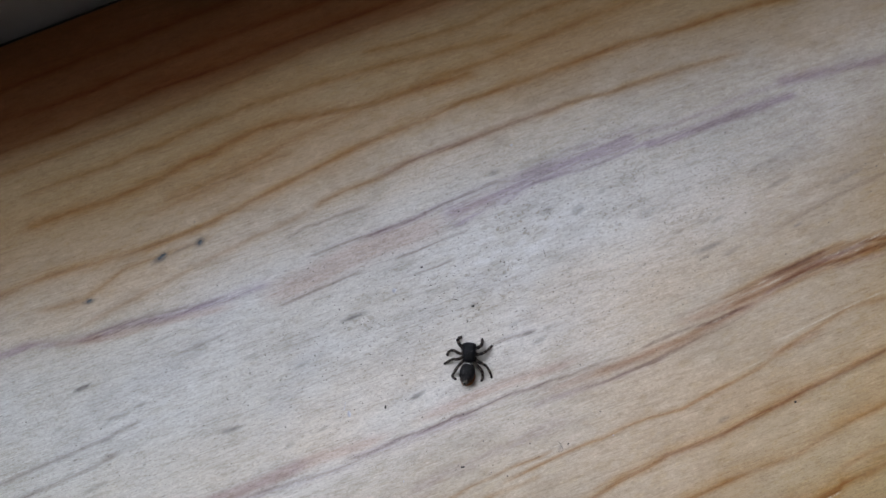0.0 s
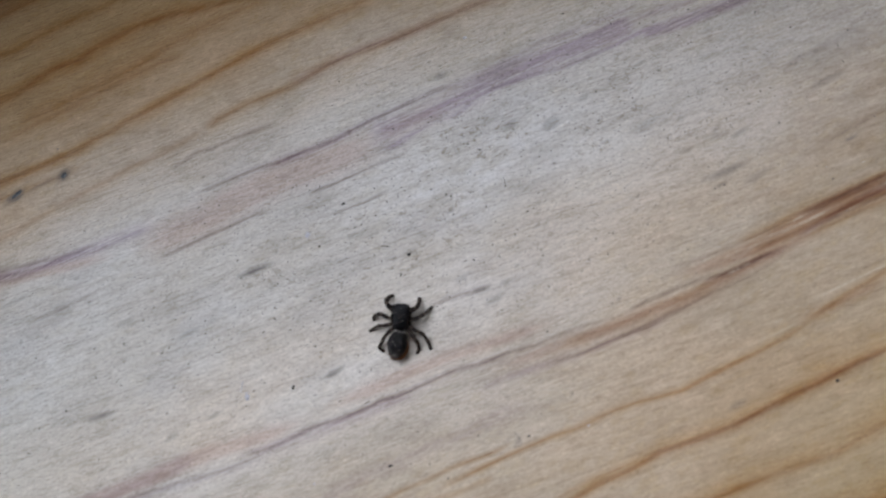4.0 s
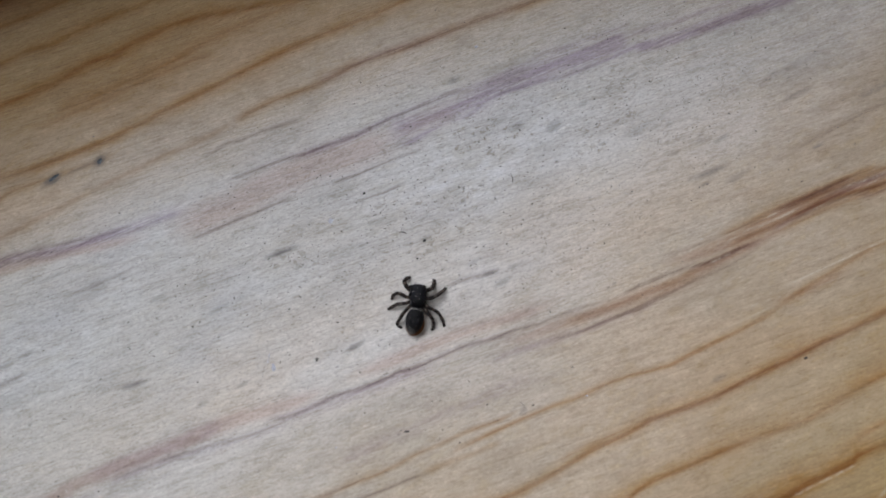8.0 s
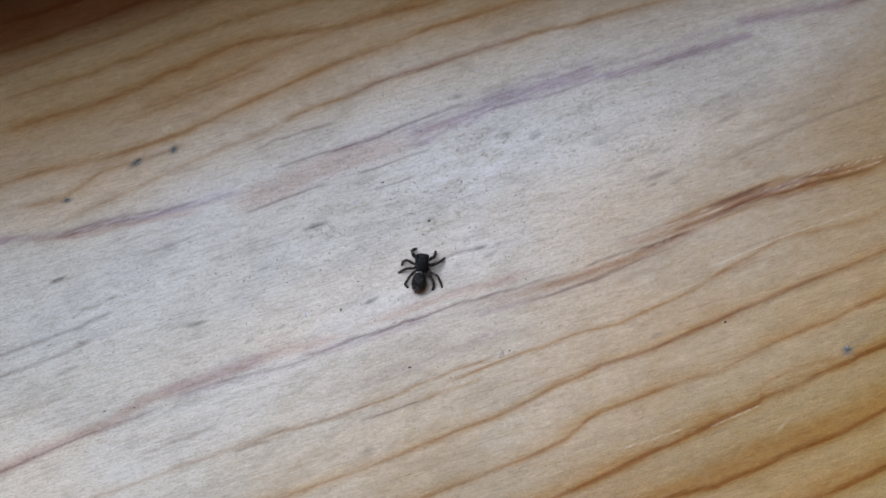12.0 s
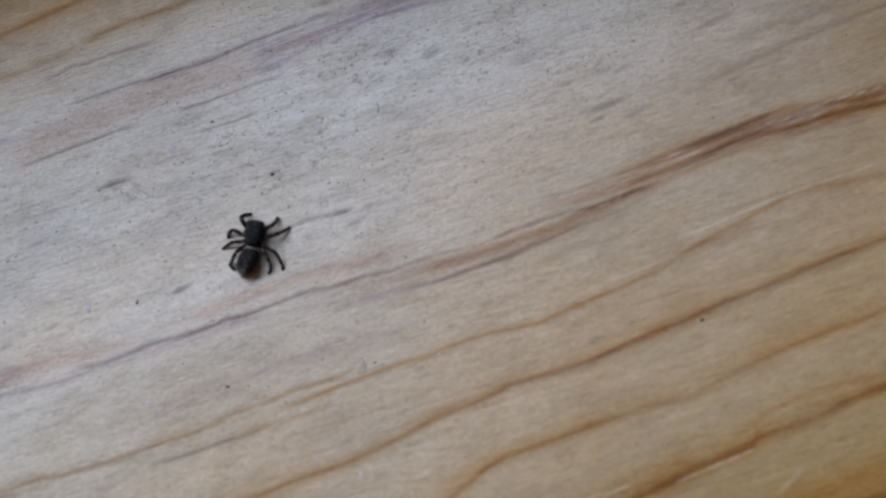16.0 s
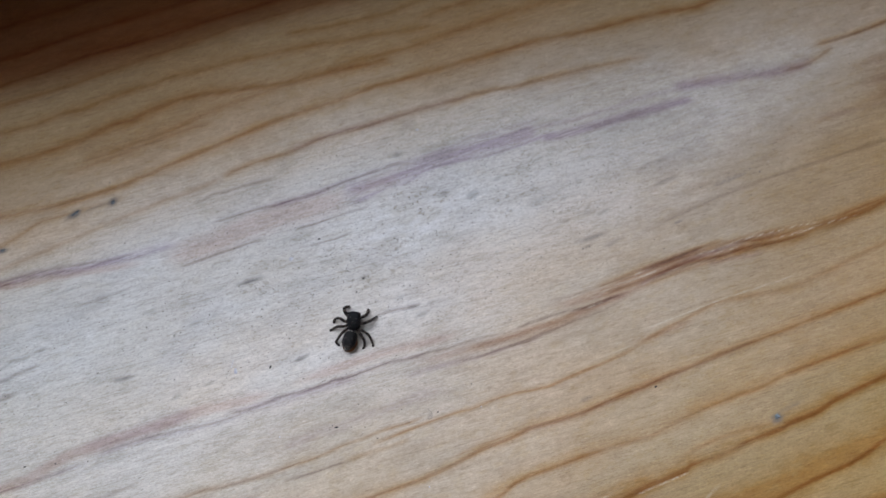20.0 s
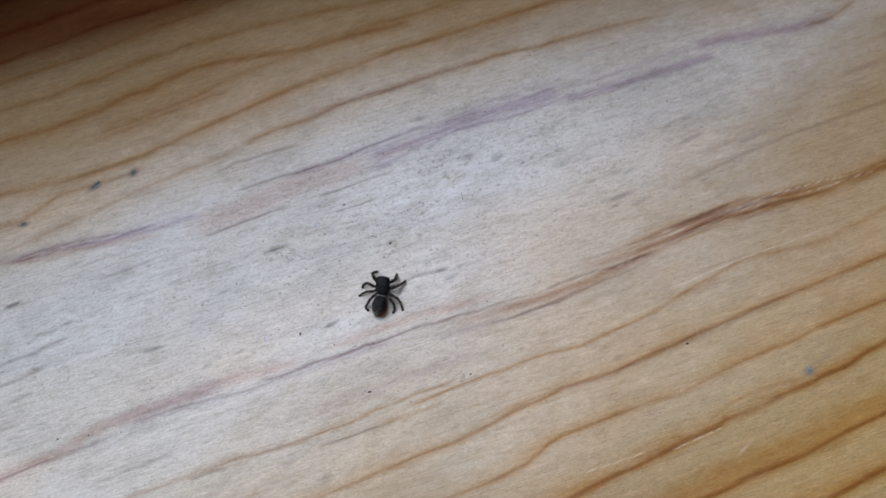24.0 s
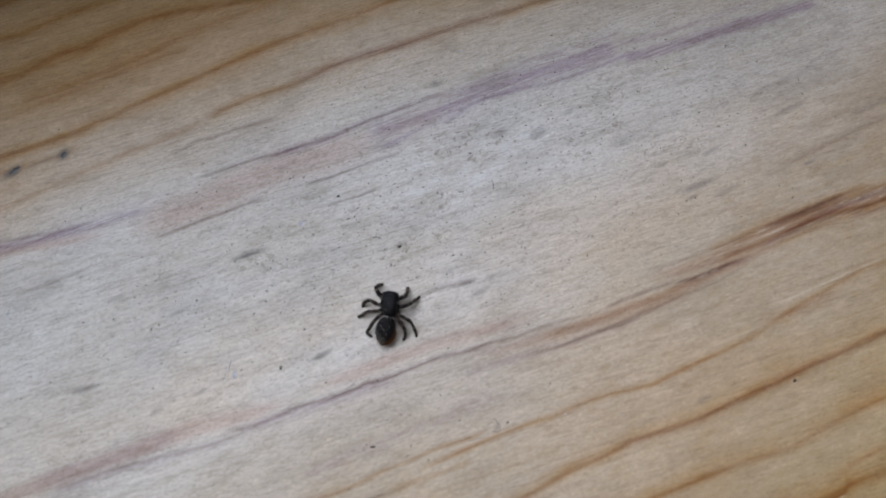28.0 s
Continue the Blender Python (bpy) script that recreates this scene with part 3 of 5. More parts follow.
    early = blend(nt, calc(nt, "MULTIPLY", ease(nt, ochre, 0.50, 0.66), thin), early, (0.97, 0.935, 0.85), "MULTIPLY")
    early = blend(nt, calc(nt, "MULTIPLY", ease(nt, ochre, 0.48, 0.34), thin), early, (1.10, 1.09, 1.10), "MULTIPLY")

    # darkens the lower-left wood's colour to offset window light too strong there
    early = blend(nt, grown("dimmed_west"), early, (0.875, 0.89, 0.88), "MULTIPLY")
    # bluish-white sheen of the window, put into the colour of the bare wood
    early = blend(nt, calc(nt, "MULTIPLY", grown("bleached"), ease(nt, mottle, 0.62, 0.42)), early, (1.08, 1.095, 1.14), "MULTIPLY")
    # a fall-off of light towards the right, painted as darker wood
    early = blend(nt, grown("dimmed_east"), early, (0.83, 0.825, 0.83), "MULTIPLY")
    early = blend(nt, grown("cool"), early, (0.95, 0.985, 1.015), "MULTIPLY")

    # the lines fray into long fibres and fade here and there
    breakup = ease(nt, grainy(nt, vec, 0.22, (0.3, 1.5, 1), 4, 0.65, 31.0), 0.28, 0.62, 0.5, 1.0)
    streak = grainy(nt, vec, 1.0, (0.07, 4.2, 1), 4, 0.7, 51.0, 0.2)
    blot = grainy(nt, vec, 0.9, (0.4, 1.2, 1), 4, 0.7, 71.0)
    fray = ease(nt, blot, 0.32, 0.62, 0.7, 1.15)
    late = calc(nt, "MULTIPLY", calc(nt, "MULTIPLY", grown("late"), breakup), fray, clamp=True)
    core_line = calc(nt, "MULTIPLY", calc(nt, "MULTIPLY", grown("core"), breakup), ease(nt, streak, 0.30, 0.62, 0.6, 1.2), clamp=True)
    seam = calc(nt, "MULTIPLY", grown("seam"), ease(nt, streak, 0.30, 0.58, 0.45, 1.1), clamp=True)
    mauve = calc(nt, "MULTIPLY", calc(nt, "MULTIPLY", grown("mauve"), breakup), ease(nt, streak, 0.3, 0.62, 0.35, 1.25), clamp=True)
    blush = calc(nt, "MULTIPLY", grown("blush"), ease(nt, streak, 0.32, 0.6, 0.55, 1.1), clamp=True)
    col = blend(nt, blush, early, (0.87, 0.765, 0.735), "MULTIPLY")
    col = blend(nt, mauve, col, (0.69, 0.615, 0.725), "MULTIPLY")
    flank = blend(nt, bare, FLANK_VARNISHED, FLANK_BARE)
    core = blend(nt, bare, CORE_VARNISHED, CORE_BARE)
    col = blend(nt, late, col, flank, "MULTIPLY")
    col = blend(nt, core_line, col, core, "MULTIPLY")
    col = blend(nt, seam, col, (0.48, 0.42, 0.41), "MULTIPLY")
    col = blend(nt, calc(nt, "MULTIPLY", grown("pale"), ease(nt, fine, 0.40, 0.6, 0.1, 0.8)), col, (0.60, 0.50, 0.38))
    col = blend(nt, calc(nt, "MULTIPLY", grown("smudge"), ease(nt, fibre, 0.25, 0.6, 0.5, 0.95)), col, (0.15, 0.13, 0.118))

    # soft brown flecks that crowd the middle of the bare wood
    crumb = grainy(nt, vec, 1.45, (0.85, 1.2, 1), 3, 0.62, 111.0, 0.6)
    crowd = calc(nt, "MULTIPLY", grown("flecked"), ease(nt, grainy(nt, vec, 0.16, (0.8, 1.2, 1), 3, 0.6, 121.0), 0.40, 0.60, 0.15, 1.0))
    col = blend(nt, calc(nt, "MULTIPLY", ease(nt, crumb, 0.56, 0.65), crowd), col, (0.66, 0.61, 0.56), "MULTIPLY")

    # pores and pinhead stains in the bare wood
    pit = calc(nt, "MULTIPLY_ADD", wool, 0.22, cells(nt, vec, 0.6, (0.7, 1.5, 1)).outputs["Distance"])
    pit2 = calc(nt, "MULTIPLY_ADD", wool, 0.3, cells(nt, vec, 1.5, (0.5, 1.3, 1)).outputs["Distance"])
    few = grainy(nt, vec, 0.35, (1, 1, 1), 2, 0.5, 41.0)
    d1 = calc(nt, "MULTIPLY", ease(nt, pit, 0.25, 0.15), ease(nt, few, 0.47, 0.55))
    d2 = calc(nt, "MULTIPLY", ease(nt, pit2, 0.38, 0.22), ease(nt, few, 0.54, 0.46))
    pores = calc(nt, "MULTIPLY", calc(nt, "MAXIMUM", d1, calc(nt, "MULTIPLY", d2, 0.6)), calc(nt, "MULTIPLY_ADD", bare, 0.75, 0.12))
    col = blend(nt, calc(nt, "MULTIPLY", pores, 0.6), col, (0.16, 0.135, 0.12))
    nt.links.new(col, b.inputs["Base Color"])

    shine = calc(nt, "MULTIPLY_ADD", bare, 0.25, 0.5)
    nt.links.new(calc(nt, "MULTIPLY_ADD", fibre, 0.16, shine), b.inputs["Roughness"])
    h = calc(nt, "MULTIPLY_ADD", fine, 0.5, calc(nt, "MULTIPLY", fibre, 0.8))
    h = calc(nt, "SUBTRACT", h, calc(nt, "MULTIPLY", pores, 0.7))
    raised(nt, b, h, 0.34, 0.00016)
    return m


def plain(name, colour, rough=0.6, spec=0.4, scale=40.0, vary=0.12, bump=0.0, metal=0.0):
    m, nt, b = sheet(name, rough, spec)
    tc = nt.nodes.new("ShaderNodeTexCoord")
    n1 = grainy(nt, tc.outputs["Object"], scale, (1, 1, 1), 5, 0.6)
    n2 = grainy(nt, tc.outputs["Object"], scale * 9, (1, 1, 1), 3, 0.6, 4.0)
    dark = tuple(c * (1 - 2.2 * vary) for c in colour)
    lite = tuple(min(1.0, c * (1 + vary)) for c in colour)
    col = blend(nt, ease(nt, n1, 0.3, 0.7), dark, lite)
    col = blend(nt, ease(nt, n2, 0.5, 0.75, 0.0, 0.5), col, dark)
    nt.links.new(col, b.inputs["Base Color"])
    nt.links.new(calc(nt, "MULTIPLY_ADD", n2, 0.25, rough - 0.12), b.inputs["Roughness"])
    b.inputs["Metallic"].default_value = metal
    if bump:
        raised(nt, b, n2, 0.6, bump)
    return m


WOOD = sill_wood()
WHITE_PAINT = plain("aged_off_white_paint", (0.36, 0.335, 0.31), 0.4, 0.5, 30.0, 0.05, 0.0002)
JOINT = plain("dirty_joint_filler", (0.03, 0.025, 0.02), 0.9, 0.1, 400.0, 0.2)
WALL = plain("matt_wall_paint", (0.36, 0.31, 0.26), 0.85, 0.2, 3.0, 0.05, 0.001)
FLOOR = plain("brown_floor", (0.22, 0.14, 0.08), 0.5, 0.4, 4.0, 0.15, 0.001)
CEILING = plain("white_ceiling_paint", (0.75, 0.74, 0.71), 0.9, 0.2, 3.0, 0.03)

CHITIN = plain("black_chitin_with_brown_down", (0.0032, 0.0027, 0.0042), 0.34, 0.2, 900.0, 0.35, 0.00010)
ABDOMEN = plain("dark_brown_hairy_skin", (0.0072, 0.0054, 0.0058), 0.48, 0.24, 1100.0, 0.35, 0.00004)
LEG_SKIN = plain("blackish_brown_leg_skin", (0.020, 0.0125, 0.010), 0.6, 0.16, 1200.0, 0.3, 0.00003)
LEG_BAND = plain("pale_tan_leg_hair", (0.085, 0.060, 0.045), 0.7, 0.3, 1500.0, 0.25)
PALE_HAIR = plain("white_scale_hair", (0.50, 0.46, 0.42), 0.7, 0.3, 1500.0, 0.15)
# rust of the hair, also used as the warm glow in the spider's shade
RUST_HAIR_AND_GLOW = plain("rust_brown_hair_and_glow", (0.24, 0.085, 0.024), 0.6, 0.3, 1500.0, 0.25)
DARK_HAIR = plain("dark_body_hair", (0.006, 0.0045, 0.0058), 0.55, 0.12, 1500.0, 0.2)
EYE = plain("glossy_black_eye", (0.004, 0.004, 0.005), 0.08, 0.8, 900.0, 0.1)

MOULD = plain("blue_black_mould", (0.12, 0.13, 0.135), 0.7, 0.3, 900.0, 0.35, 0.00003)
SOOT = plain("black_dirt", (0.06, 0.052, 0.047), 0.8, 0.2, 1500.0, 0.3)
BROWN_DIRT = plain("brown_crumbs", (0.145, 0.12, 0.105), 0.8, 0.2, 1500.0, 0.3)
GREY_DIRT = plain("grey_brown_dirt", (0.19, 0.165, 0.145), 0.85, 0.2, 800.0, 0.3)
LINT = plain("bluish_white_lint", (0.57, 0.555, 0.585), 0.8, 0.3, 900.0, 0.15)
RESIN = plain("dried_resin_bead", (0.24, 0.265, 0.265), 0.14, 0.6, 900.0, 0.2)
CHALK = plain("pale_scratched_wood", (0.58, 0.52, 0.46), 0.8, 0.2, 700.0, 0.15)


# ---- mesh helpers ----
def part(name, bm, material, parent=None, label="", smooth=True):
    me = bpy.data.meshes.new(name)
    if smooth:
        for f in bm.faces:
            f.smooth = True
    bm.to_mesh(me)
    bm.free()
    me.materials.append(material)
    ob = new(name, me)
    if parent is not None:
        ob.parent = parent
    return tagged(ob, label)


def box(bm, x0, x1, y0, y1, z0, z1, bevel=0.0):
    r = bmesh.ops.create_cube(bm, size=1.0, matrix=Matrix.Translation(((x0 + x1) / 2, (y0 + y1) / 2, (z0 + z1) / 2)) @ Matrix.Diagonal((x1 - x0, y1 - y0, z1 - z0, 1)))
    if bevel:
        edges = {e for vert in r["verts"] for e in vert.link_edges}
        bmesh.ops.bevel(bm, geom=list(edges), offset=bevel, segments=3, affect="EDGES")
    return bm


def solid(name, x0, x1, y0, y1, z0, z1, material, bevel=0.0, label="", kind="structure", parent=None):
    ob = part(name, box(bmesh.new(), x0, x1, y0, y1, z0, z1, bevel), material, parent, label, smooth=False)
    return tagged(ob, kind=kind) if kind else ob


# ---- the sill: one pine board, its worn top modelled with its raised grain ----
def value_noise(x, y, seed, octaves=3):
    """Smooth noise from 0 to 1 on arrays of places."""
    total, weight = 0.0, 0.0
    for o in range(octaves):
        lattice = np.random.RandomState(seed + o).rand(128, 128)
        fx, fy = np.floor(x), np.floor(y)
        i, j = fx.astype(int) % 128, fy.astype(int) % 128
        sx, sy = x - fx, y - fy
        sx, sy = sx * sx * (3 - 2 * sx), sy * sy * (3 - 2 * sy)
        i2, j2 = (i + 1) % 128, (j + 1) % 128
        n = (lattice[i, j] * (1 - sx) + lattice[i2, j] * sx) * (1 - sy) + (lattice[i, j2] * (1 - sx) + lattice[i2, j2] * sx) * sy
        total, weight = total + n * 0.5 ** o, weight + 0.5 ** o
        x, y = x * 2 + 11.3, y * 2 + 5.7
    return total / weight


def rise(x, a, b):
    s = np.clip((x - a) / (b - a), 0, 1)
    return s * s * (3 - 2 * s)


# short dark streaks in the bare wood, and the resin bead's shade: u, v, length, width, depth, turn
SMUDGES_AND_SHADE = (
    (-27.3, 32.4, 2.1, 1.5, 1.0, 25), (-33.2, 32.6, 3.4, 1.4, 1.0, 10), (-44.3, 30.8, 2.0, 1.2, 1.0, 4),
    (-11.4, 12.7, 4.6, 0.9, 0.95, -3), (-8.0, -0.7, 2.8, 0.8, 0.8, 2), (8.2, 2.4, 2.0, 0.8, 0.4, 3), (-31.8, 5.5, 3.6, 0.8, 0.8, -8),
    (-48.6, 19.3, 3.0, 0.75, 1.2, 3), (-41.8, 13.8, 2.2, 0.7, 0.4, 0), (-45.3, 13.6, 4.5, 0.9, 0.4, -3), (-47.3, 11.3, 2.2, 0.6, 0.5, 0), (37.2, 0.7, 5.5, 1.2, 0.6, -2), (40.0, -1.1, 4.0, 0.9, 0.4, 3),
    (23.7, 13.6, 3.2, 1.6, 0.45, 15), (19.7, 15.4, 2.2, 1.2, 0.4, 10), (28.2, 14.7, 2.2, 1.0, 0.4, 0), (40.7, 3.8, 2.6, 0.6, 0.6, 5),
    (51.8, 5.0, 5.0, 1.0, 0.5, 4), (50.5, -1.7, 2.2, 0.6, 0.6, 8), (15.4, 24.0, 2.2, 1.2, 0.5, 20), (-50.6, 6.0, 4.0, 0.8, 0.4, 0),
    (-25.8, 0.3, 2.0, 0.7, 0.35, 0), (26.7, -20.5, 2.6, 0.8, 0.4, 0), (-15.7, -19.8, 2.2, 1.6, 0.4, 40), (54.0, 8.6, 9.0, 1.2, 0.3, 2),
    (-30.1, 32.5, 5.5, 0.7, 0.35, 4), (52.1, -31.4, 5.0, 0.9, 0.35, 4), (10.1, -1.0, 2.2, 0.8, 0.45, 0), (9.3, 0.5, 2.4, 0.5, 0.7, -9), (5.9, -14.8, 1.0, 0.5, 0.5, 70),
    (-20.3, 9.6, 3.0, 0.7, 0.35, 0), (-36.8, 21.1, 4.0, 0.7, 0.35, 0), (32.6, 9.1, 4.0, 0.9, 0.35, 0), (60.7, 1.6, 7.0, 1.0, 0.4, 3),
    # first entry: the resin bead's shadow, painted into the wood
    (49.6, -32.2, 2.2, 1.6, 1.0, 10), (4.2, 7.2, 1.0, 0.7, 0.5, 0),
)


def sill_board():
    def steps(*spans):
        out = []
        for a, b_, d in spans:
            out += list(np.arange(a, b_, d))
        return np.array(out + [spans[-1][1]])

    us = steps((-700, -120, 20), (-120, -72, 4), (-72, 122, 0.5), (122, 160, 4), (160, 440, 20))
    vs = steps((-130, -70, 5), (-70, -55, 0.5), (-55, 60, 0.2), (60, BACK - 1.2, 0.4))
    U, V = np.meshgrid(us, vs)
    # a slight waver, so that no line runs perfectly smooth
    W = V + 0.3 * (value_noise(U * 0.07, V * 0.16, 10) - 0.5) + 0.16 * (value_noise(U * 0.35, V * 0.9, 20) - 0.5)
    H = np.zeros_like(U)
    grown = {k: np.zeros_like(U) for k in ("late", "core", "blush", "mauve", "seam", "pale", "smudge")}
    for number, (kind, line, soft, sharp, depth) in enumerate(RINGS):
        lu, lv = np.array(line, float).T
        # width and strength drift along the line
        soft = soft * (0.75 + 0.5 * value_noise(us * 0.06 + 17.3 * number, us * 0.0, 70))[None, :]
        sharp = sharp * (0.75 + 0.5 * value_noise(us * 0.11 + 7.7 * number, us * 0.0, 80))[None, :]
        depth = depth * (0.82 + 0.36 * value_noise(us * 0.12 + 5.1 * number, us * 0.0, 90))[None, :]
        D = W - np.interp(U, lu, lv)
        body = np.where(D > 0, 1 - rise(D, 0, soft), 1 - rise(-D, 0, sharp))
        core = 1 - rise(np.abs(D), 0, sharp * 1.2)
        fade = min(7.0 if kind == "blush" else 3.0, (0.35 if kind == "blush" else 0.18) * (lu[-1] - lu[0]))
        ends = rise(U, lu[0], lu[0] + fade) * (1 - rise(U, lu[-1] - fade, lu[-1]))
        if kind in ("late", "ochre"):
            # a broad stain fading away from the line, and the thin dark line itself
            body = np.exp(-(D / np.where(D > 0, 0.85 * soft, 1.1 * sharp)) ** 2)
            grown["late"] = np.maximum(grown["late"], body * ends * depth)
            line_core = (kind == "late") * np.exp(-(D / np.where(D > 0, 0.40 * sharp + 0.08, 0.3 * sharp + 0.06)) ** 2)
            grown["core"] = np.maximum(grown["core"], line_core * ends * depth * (0.85 + 0.15 * rise(-W, -8, 20)))
        elif kind in ("mauve", "blush"):
            body = np.exp(-(D / np.where(D > 0, 0.62 * soft, 0.62 * sharp)) ** 2)
            grown[kind] = np.maximum(grown[kind], body * ends * depth)
        else:
            grown[kind] = np.maximum(grown[kind], np.clip(0.62 * body + 0.45 * core, 0, 1) * ends * depth)
        H += np.where(D > 0, np.exp(-(D / (0.5 * soft)) ** 2), np.exp(-(D / sharp) ** 2)) * ends * depth * {"late": 0.05, "ochre": 0.0, "mauve": 0.02, "blush": 0.0, "seam": -0.06, "pale": 0.03}[kind]
    # besides the large ones, scattered short dashes along the grain
    rng = random.Random(77)
    dashes = [(rng.uniform(-56, 62), rng.uniform(-1, 16), rng.uniform(0.9, 2.6), rng.uniform(0.25, 0.45), rng.uniform(0.25, 0.5), rng.uniform(-8, 12)) for _ in range(46)]
    for u, v, l, w, depth, turn in SMUDGES_AND_SHADE + tuple(dashes):
        c, s_ = math.cos(radians(turn)), math.sin(radians(turn))
        a, b_ = (U - u) * c + (W - v) * s_, -(U - u) * s_ + (W - v) * c
        r = np.sqrt((a / (l / 2)) ** 2 + (b_ / (w / 2)) ** 2) + 0.5 * (value_noise(U * 1.3, V * 3.0, 30) - 0.5)
        grown["smudge"] = np.maximum(grown["smudge"], (1 - rise(r, 0.35, 1.1)) * depth)
    # where the varnish is worn off and the wood has bleached
    cloud = value_noise(U * 0.03, V * 0.06, 40)
    T = W + 12 * (cloud - 0.5)
    bare = (0.6 * rise(T, -50, -10) + 0.4 * rise(T, -18, -2)) * (1 - rise(T + 0.14 * np.clip(U, 0, 90), 19, 50)) * (1 - rise(U + 20 * (value_noise(U * 0.09, V * 0.2, 50) - 0.5) - 2.6 * np.clip(W - 2, -5, 17), 10, 100))
    west = 0.88 * (1 - rise(U, -40, 18)) * rise(W, -38, -8) * (1 - rise(W, 18, 31))
    grown["bare"] = np.maximum(bare, west)
    grown["cool"] = (1 - rise(U + 20 * (cloud - 0.5) - 2.5 * np.clip(W, -2, 14), -30, 66)) * rise(W, 0, 10) * (1 - rise(W, 22, 31))
    grown["flecked"] = 0.25 * np.maximum(bare, west) + 0.75 * np.exp(-((U - 16) / 30) ** 2 - ((W - 13) / 11) ** 2)
    # lower-left end, where weaker light is put into the colour
    grown["dimmed_west"] = 1 - rise(U + 1.2 * W + 14 * (cloud - 0.5), -58, 6)
    # how far the painted fall-off in brightness reaches on the right
    grown["dimmed_east"] = rise(W + 8 * (cloud - 0.5), -30, 14) * rise(U + 8 * (cloud - 0.5), 8, 62)
    # oval patch that carries the painted window sheen
    grown["bleached"] = np.exp(-((U - 11) / 13) ** 2 - ((W - 12) / 5.5) ** 2)
    grown["amber"] = rise(-T, 14, 42) * rise(U, -5, 60)
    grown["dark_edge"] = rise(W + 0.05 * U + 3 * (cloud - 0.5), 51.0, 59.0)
    grown["red_patch"] = (1 - rise(np.hypot((U - 102) / 13, (W - 8.0) / 5.5) + 0.8 * (value_noise(U * 0.1, V * 0.5, 60) - 0.5), 0.3, 1.2))
    H += 0.03 * np.sin(U * 0.021 + 0.6) * np.sin(V * 0.045 + 1.1)
    H += 0.012 * np.sin(V * 2.3 + 1.4 * np.sin(U * 0.05)) + 0.009 * np.sin(V * 5.1 + 2.0 * np.sin(U * 0.033 + 1))
    near = np.exp(-(U ** 2 + V ** 2) / 60.0)
    H *= 1 - 0.8 * near
    nv, nu = U.shape
    top = np.stack([U, V, H], -1).reshape(-1, 3)
    # rounded nosing at the front, plain underside
    rim = []
    for k, (dv, dz) in enumerate(((-3, -1), (-5, -3), (-6, -6), (-6, -20), (-4, -24), (0, -26))):
        rim.append(np.stack([us, np.full_like(us, vs[0] + dv), np.full_like(us, float(dz))], -1))
    rim.append(np.stack([us, np.full_like(us, vs[-1] + 0.25), np.full_like(us, -26.0)], -1))
    rim.append(np.stack([us, np.full_like(us, vs[-1] + 0.25), np.full_like(us, -1.2)], -1))
    co = np.concatenate([top] + rim) * MM
    rows = [np.arange(nu) + i * nu for i in range(nv)]
    ring_rows = [np.arange(nu) + nv * nu + i * nu for i in range(len(rim))]
    order = rows + ring_rows[::-1]
    faces = []
    for a, b_ in zip(order, order[1:] + order[:1]):
        faces.append(np.stack([a[:-1], a[1:], b_[1:], b_[:-1]], -1))
    f = np.concatenate(faces)
    me = bpy.data.meshes.new("window_sill")
    me.vertices.add(len(co))
    me.vertices.foreach_set("co", co.ravel())
    me.loops.add(f.size)
    me.loops.foreach_set("vertex_index", f.ravel().astype(np.int32))
    me.polygons.add(len(f))
    me.polygons.foreach_set("loop_start", np.arange(len(f), dtype=np.int32) * 4)
    me.polygons.foreach_set("use_smooth", np.ones(len(f), dtype=bool))
    me.update(calc_edges=True)
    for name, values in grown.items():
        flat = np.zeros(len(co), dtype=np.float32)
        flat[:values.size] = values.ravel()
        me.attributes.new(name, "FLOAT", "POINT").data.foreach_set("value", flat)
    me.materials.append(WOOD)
    ob = new("window_sill", me)
    ob.location = (0, 0, SILL)
    global surface
    surface = lambda u, v: float(H[min(np.searchsorted(vs, v), len(vs) - 1), min(np.searchsorted(us, u), len(us) - 1)])
    return tagged(ob, "worn pine window sill board, varnish rubbed off along its bleached grey middle", "window sill", kind="structure")


sill = sill_board()

# ---- the window beyond the sill and the room that closes the place ----
Y0 = (BACK + 0.9) * MM
solid("sill_joint", -0.70, 0.44, (BACK - 0.9) * MM, Y0 + 0.002, SILL - 0.02, SILL - 0.0016, JOINT, 0, "black dirty gap between sill and window frame")
window = tagged(new("window_1"), "dull off-white painted wooden window frame with one clear pane", "window", kind="structure")
solid("bottom_rail", WIN_X0 - 0.06, WIN_X1 + 0.06, Y0, Y0 + 0.06, SILL - 0.02, SILL + RAIL * MM, WHITE_PAINT, 0.002, "", "", window)
solid("top_rail", WIN_X0 - 0.06, WIN_X1 + 0.06, Y0, Y0 + 0.06, WIN_TOP - 0.04, WIN_TOP + 0.02, WHITE_PAINT, 0.003, "", "", window)
for sx in (WIN_X0 - 0.06, WIN_X1):
    solid("stile", sx, sx + 0.06, Y0 + 0.0005, Y0 + 0.0595, SILL + RAIL * MM, WIN_TOP - 0.04, WHITE_PAINT, 0.003, "", "", window)
glass, gnt, gb = sheet("clear_window_glass", 0.02, 0.5)
gb.inputs["Transmission Weight"].default_value, gb.inputs["IOR"].default_value = 1.0, 1.45
pane = solid("pane", WIN_X0, WIN_X1, Y0 + 0.028, Y0 + 0.032, SILL + RAIL * MM, WIN_TOP - 0.04, glass, 0, "", "", window)
pane.visible_shadow = False

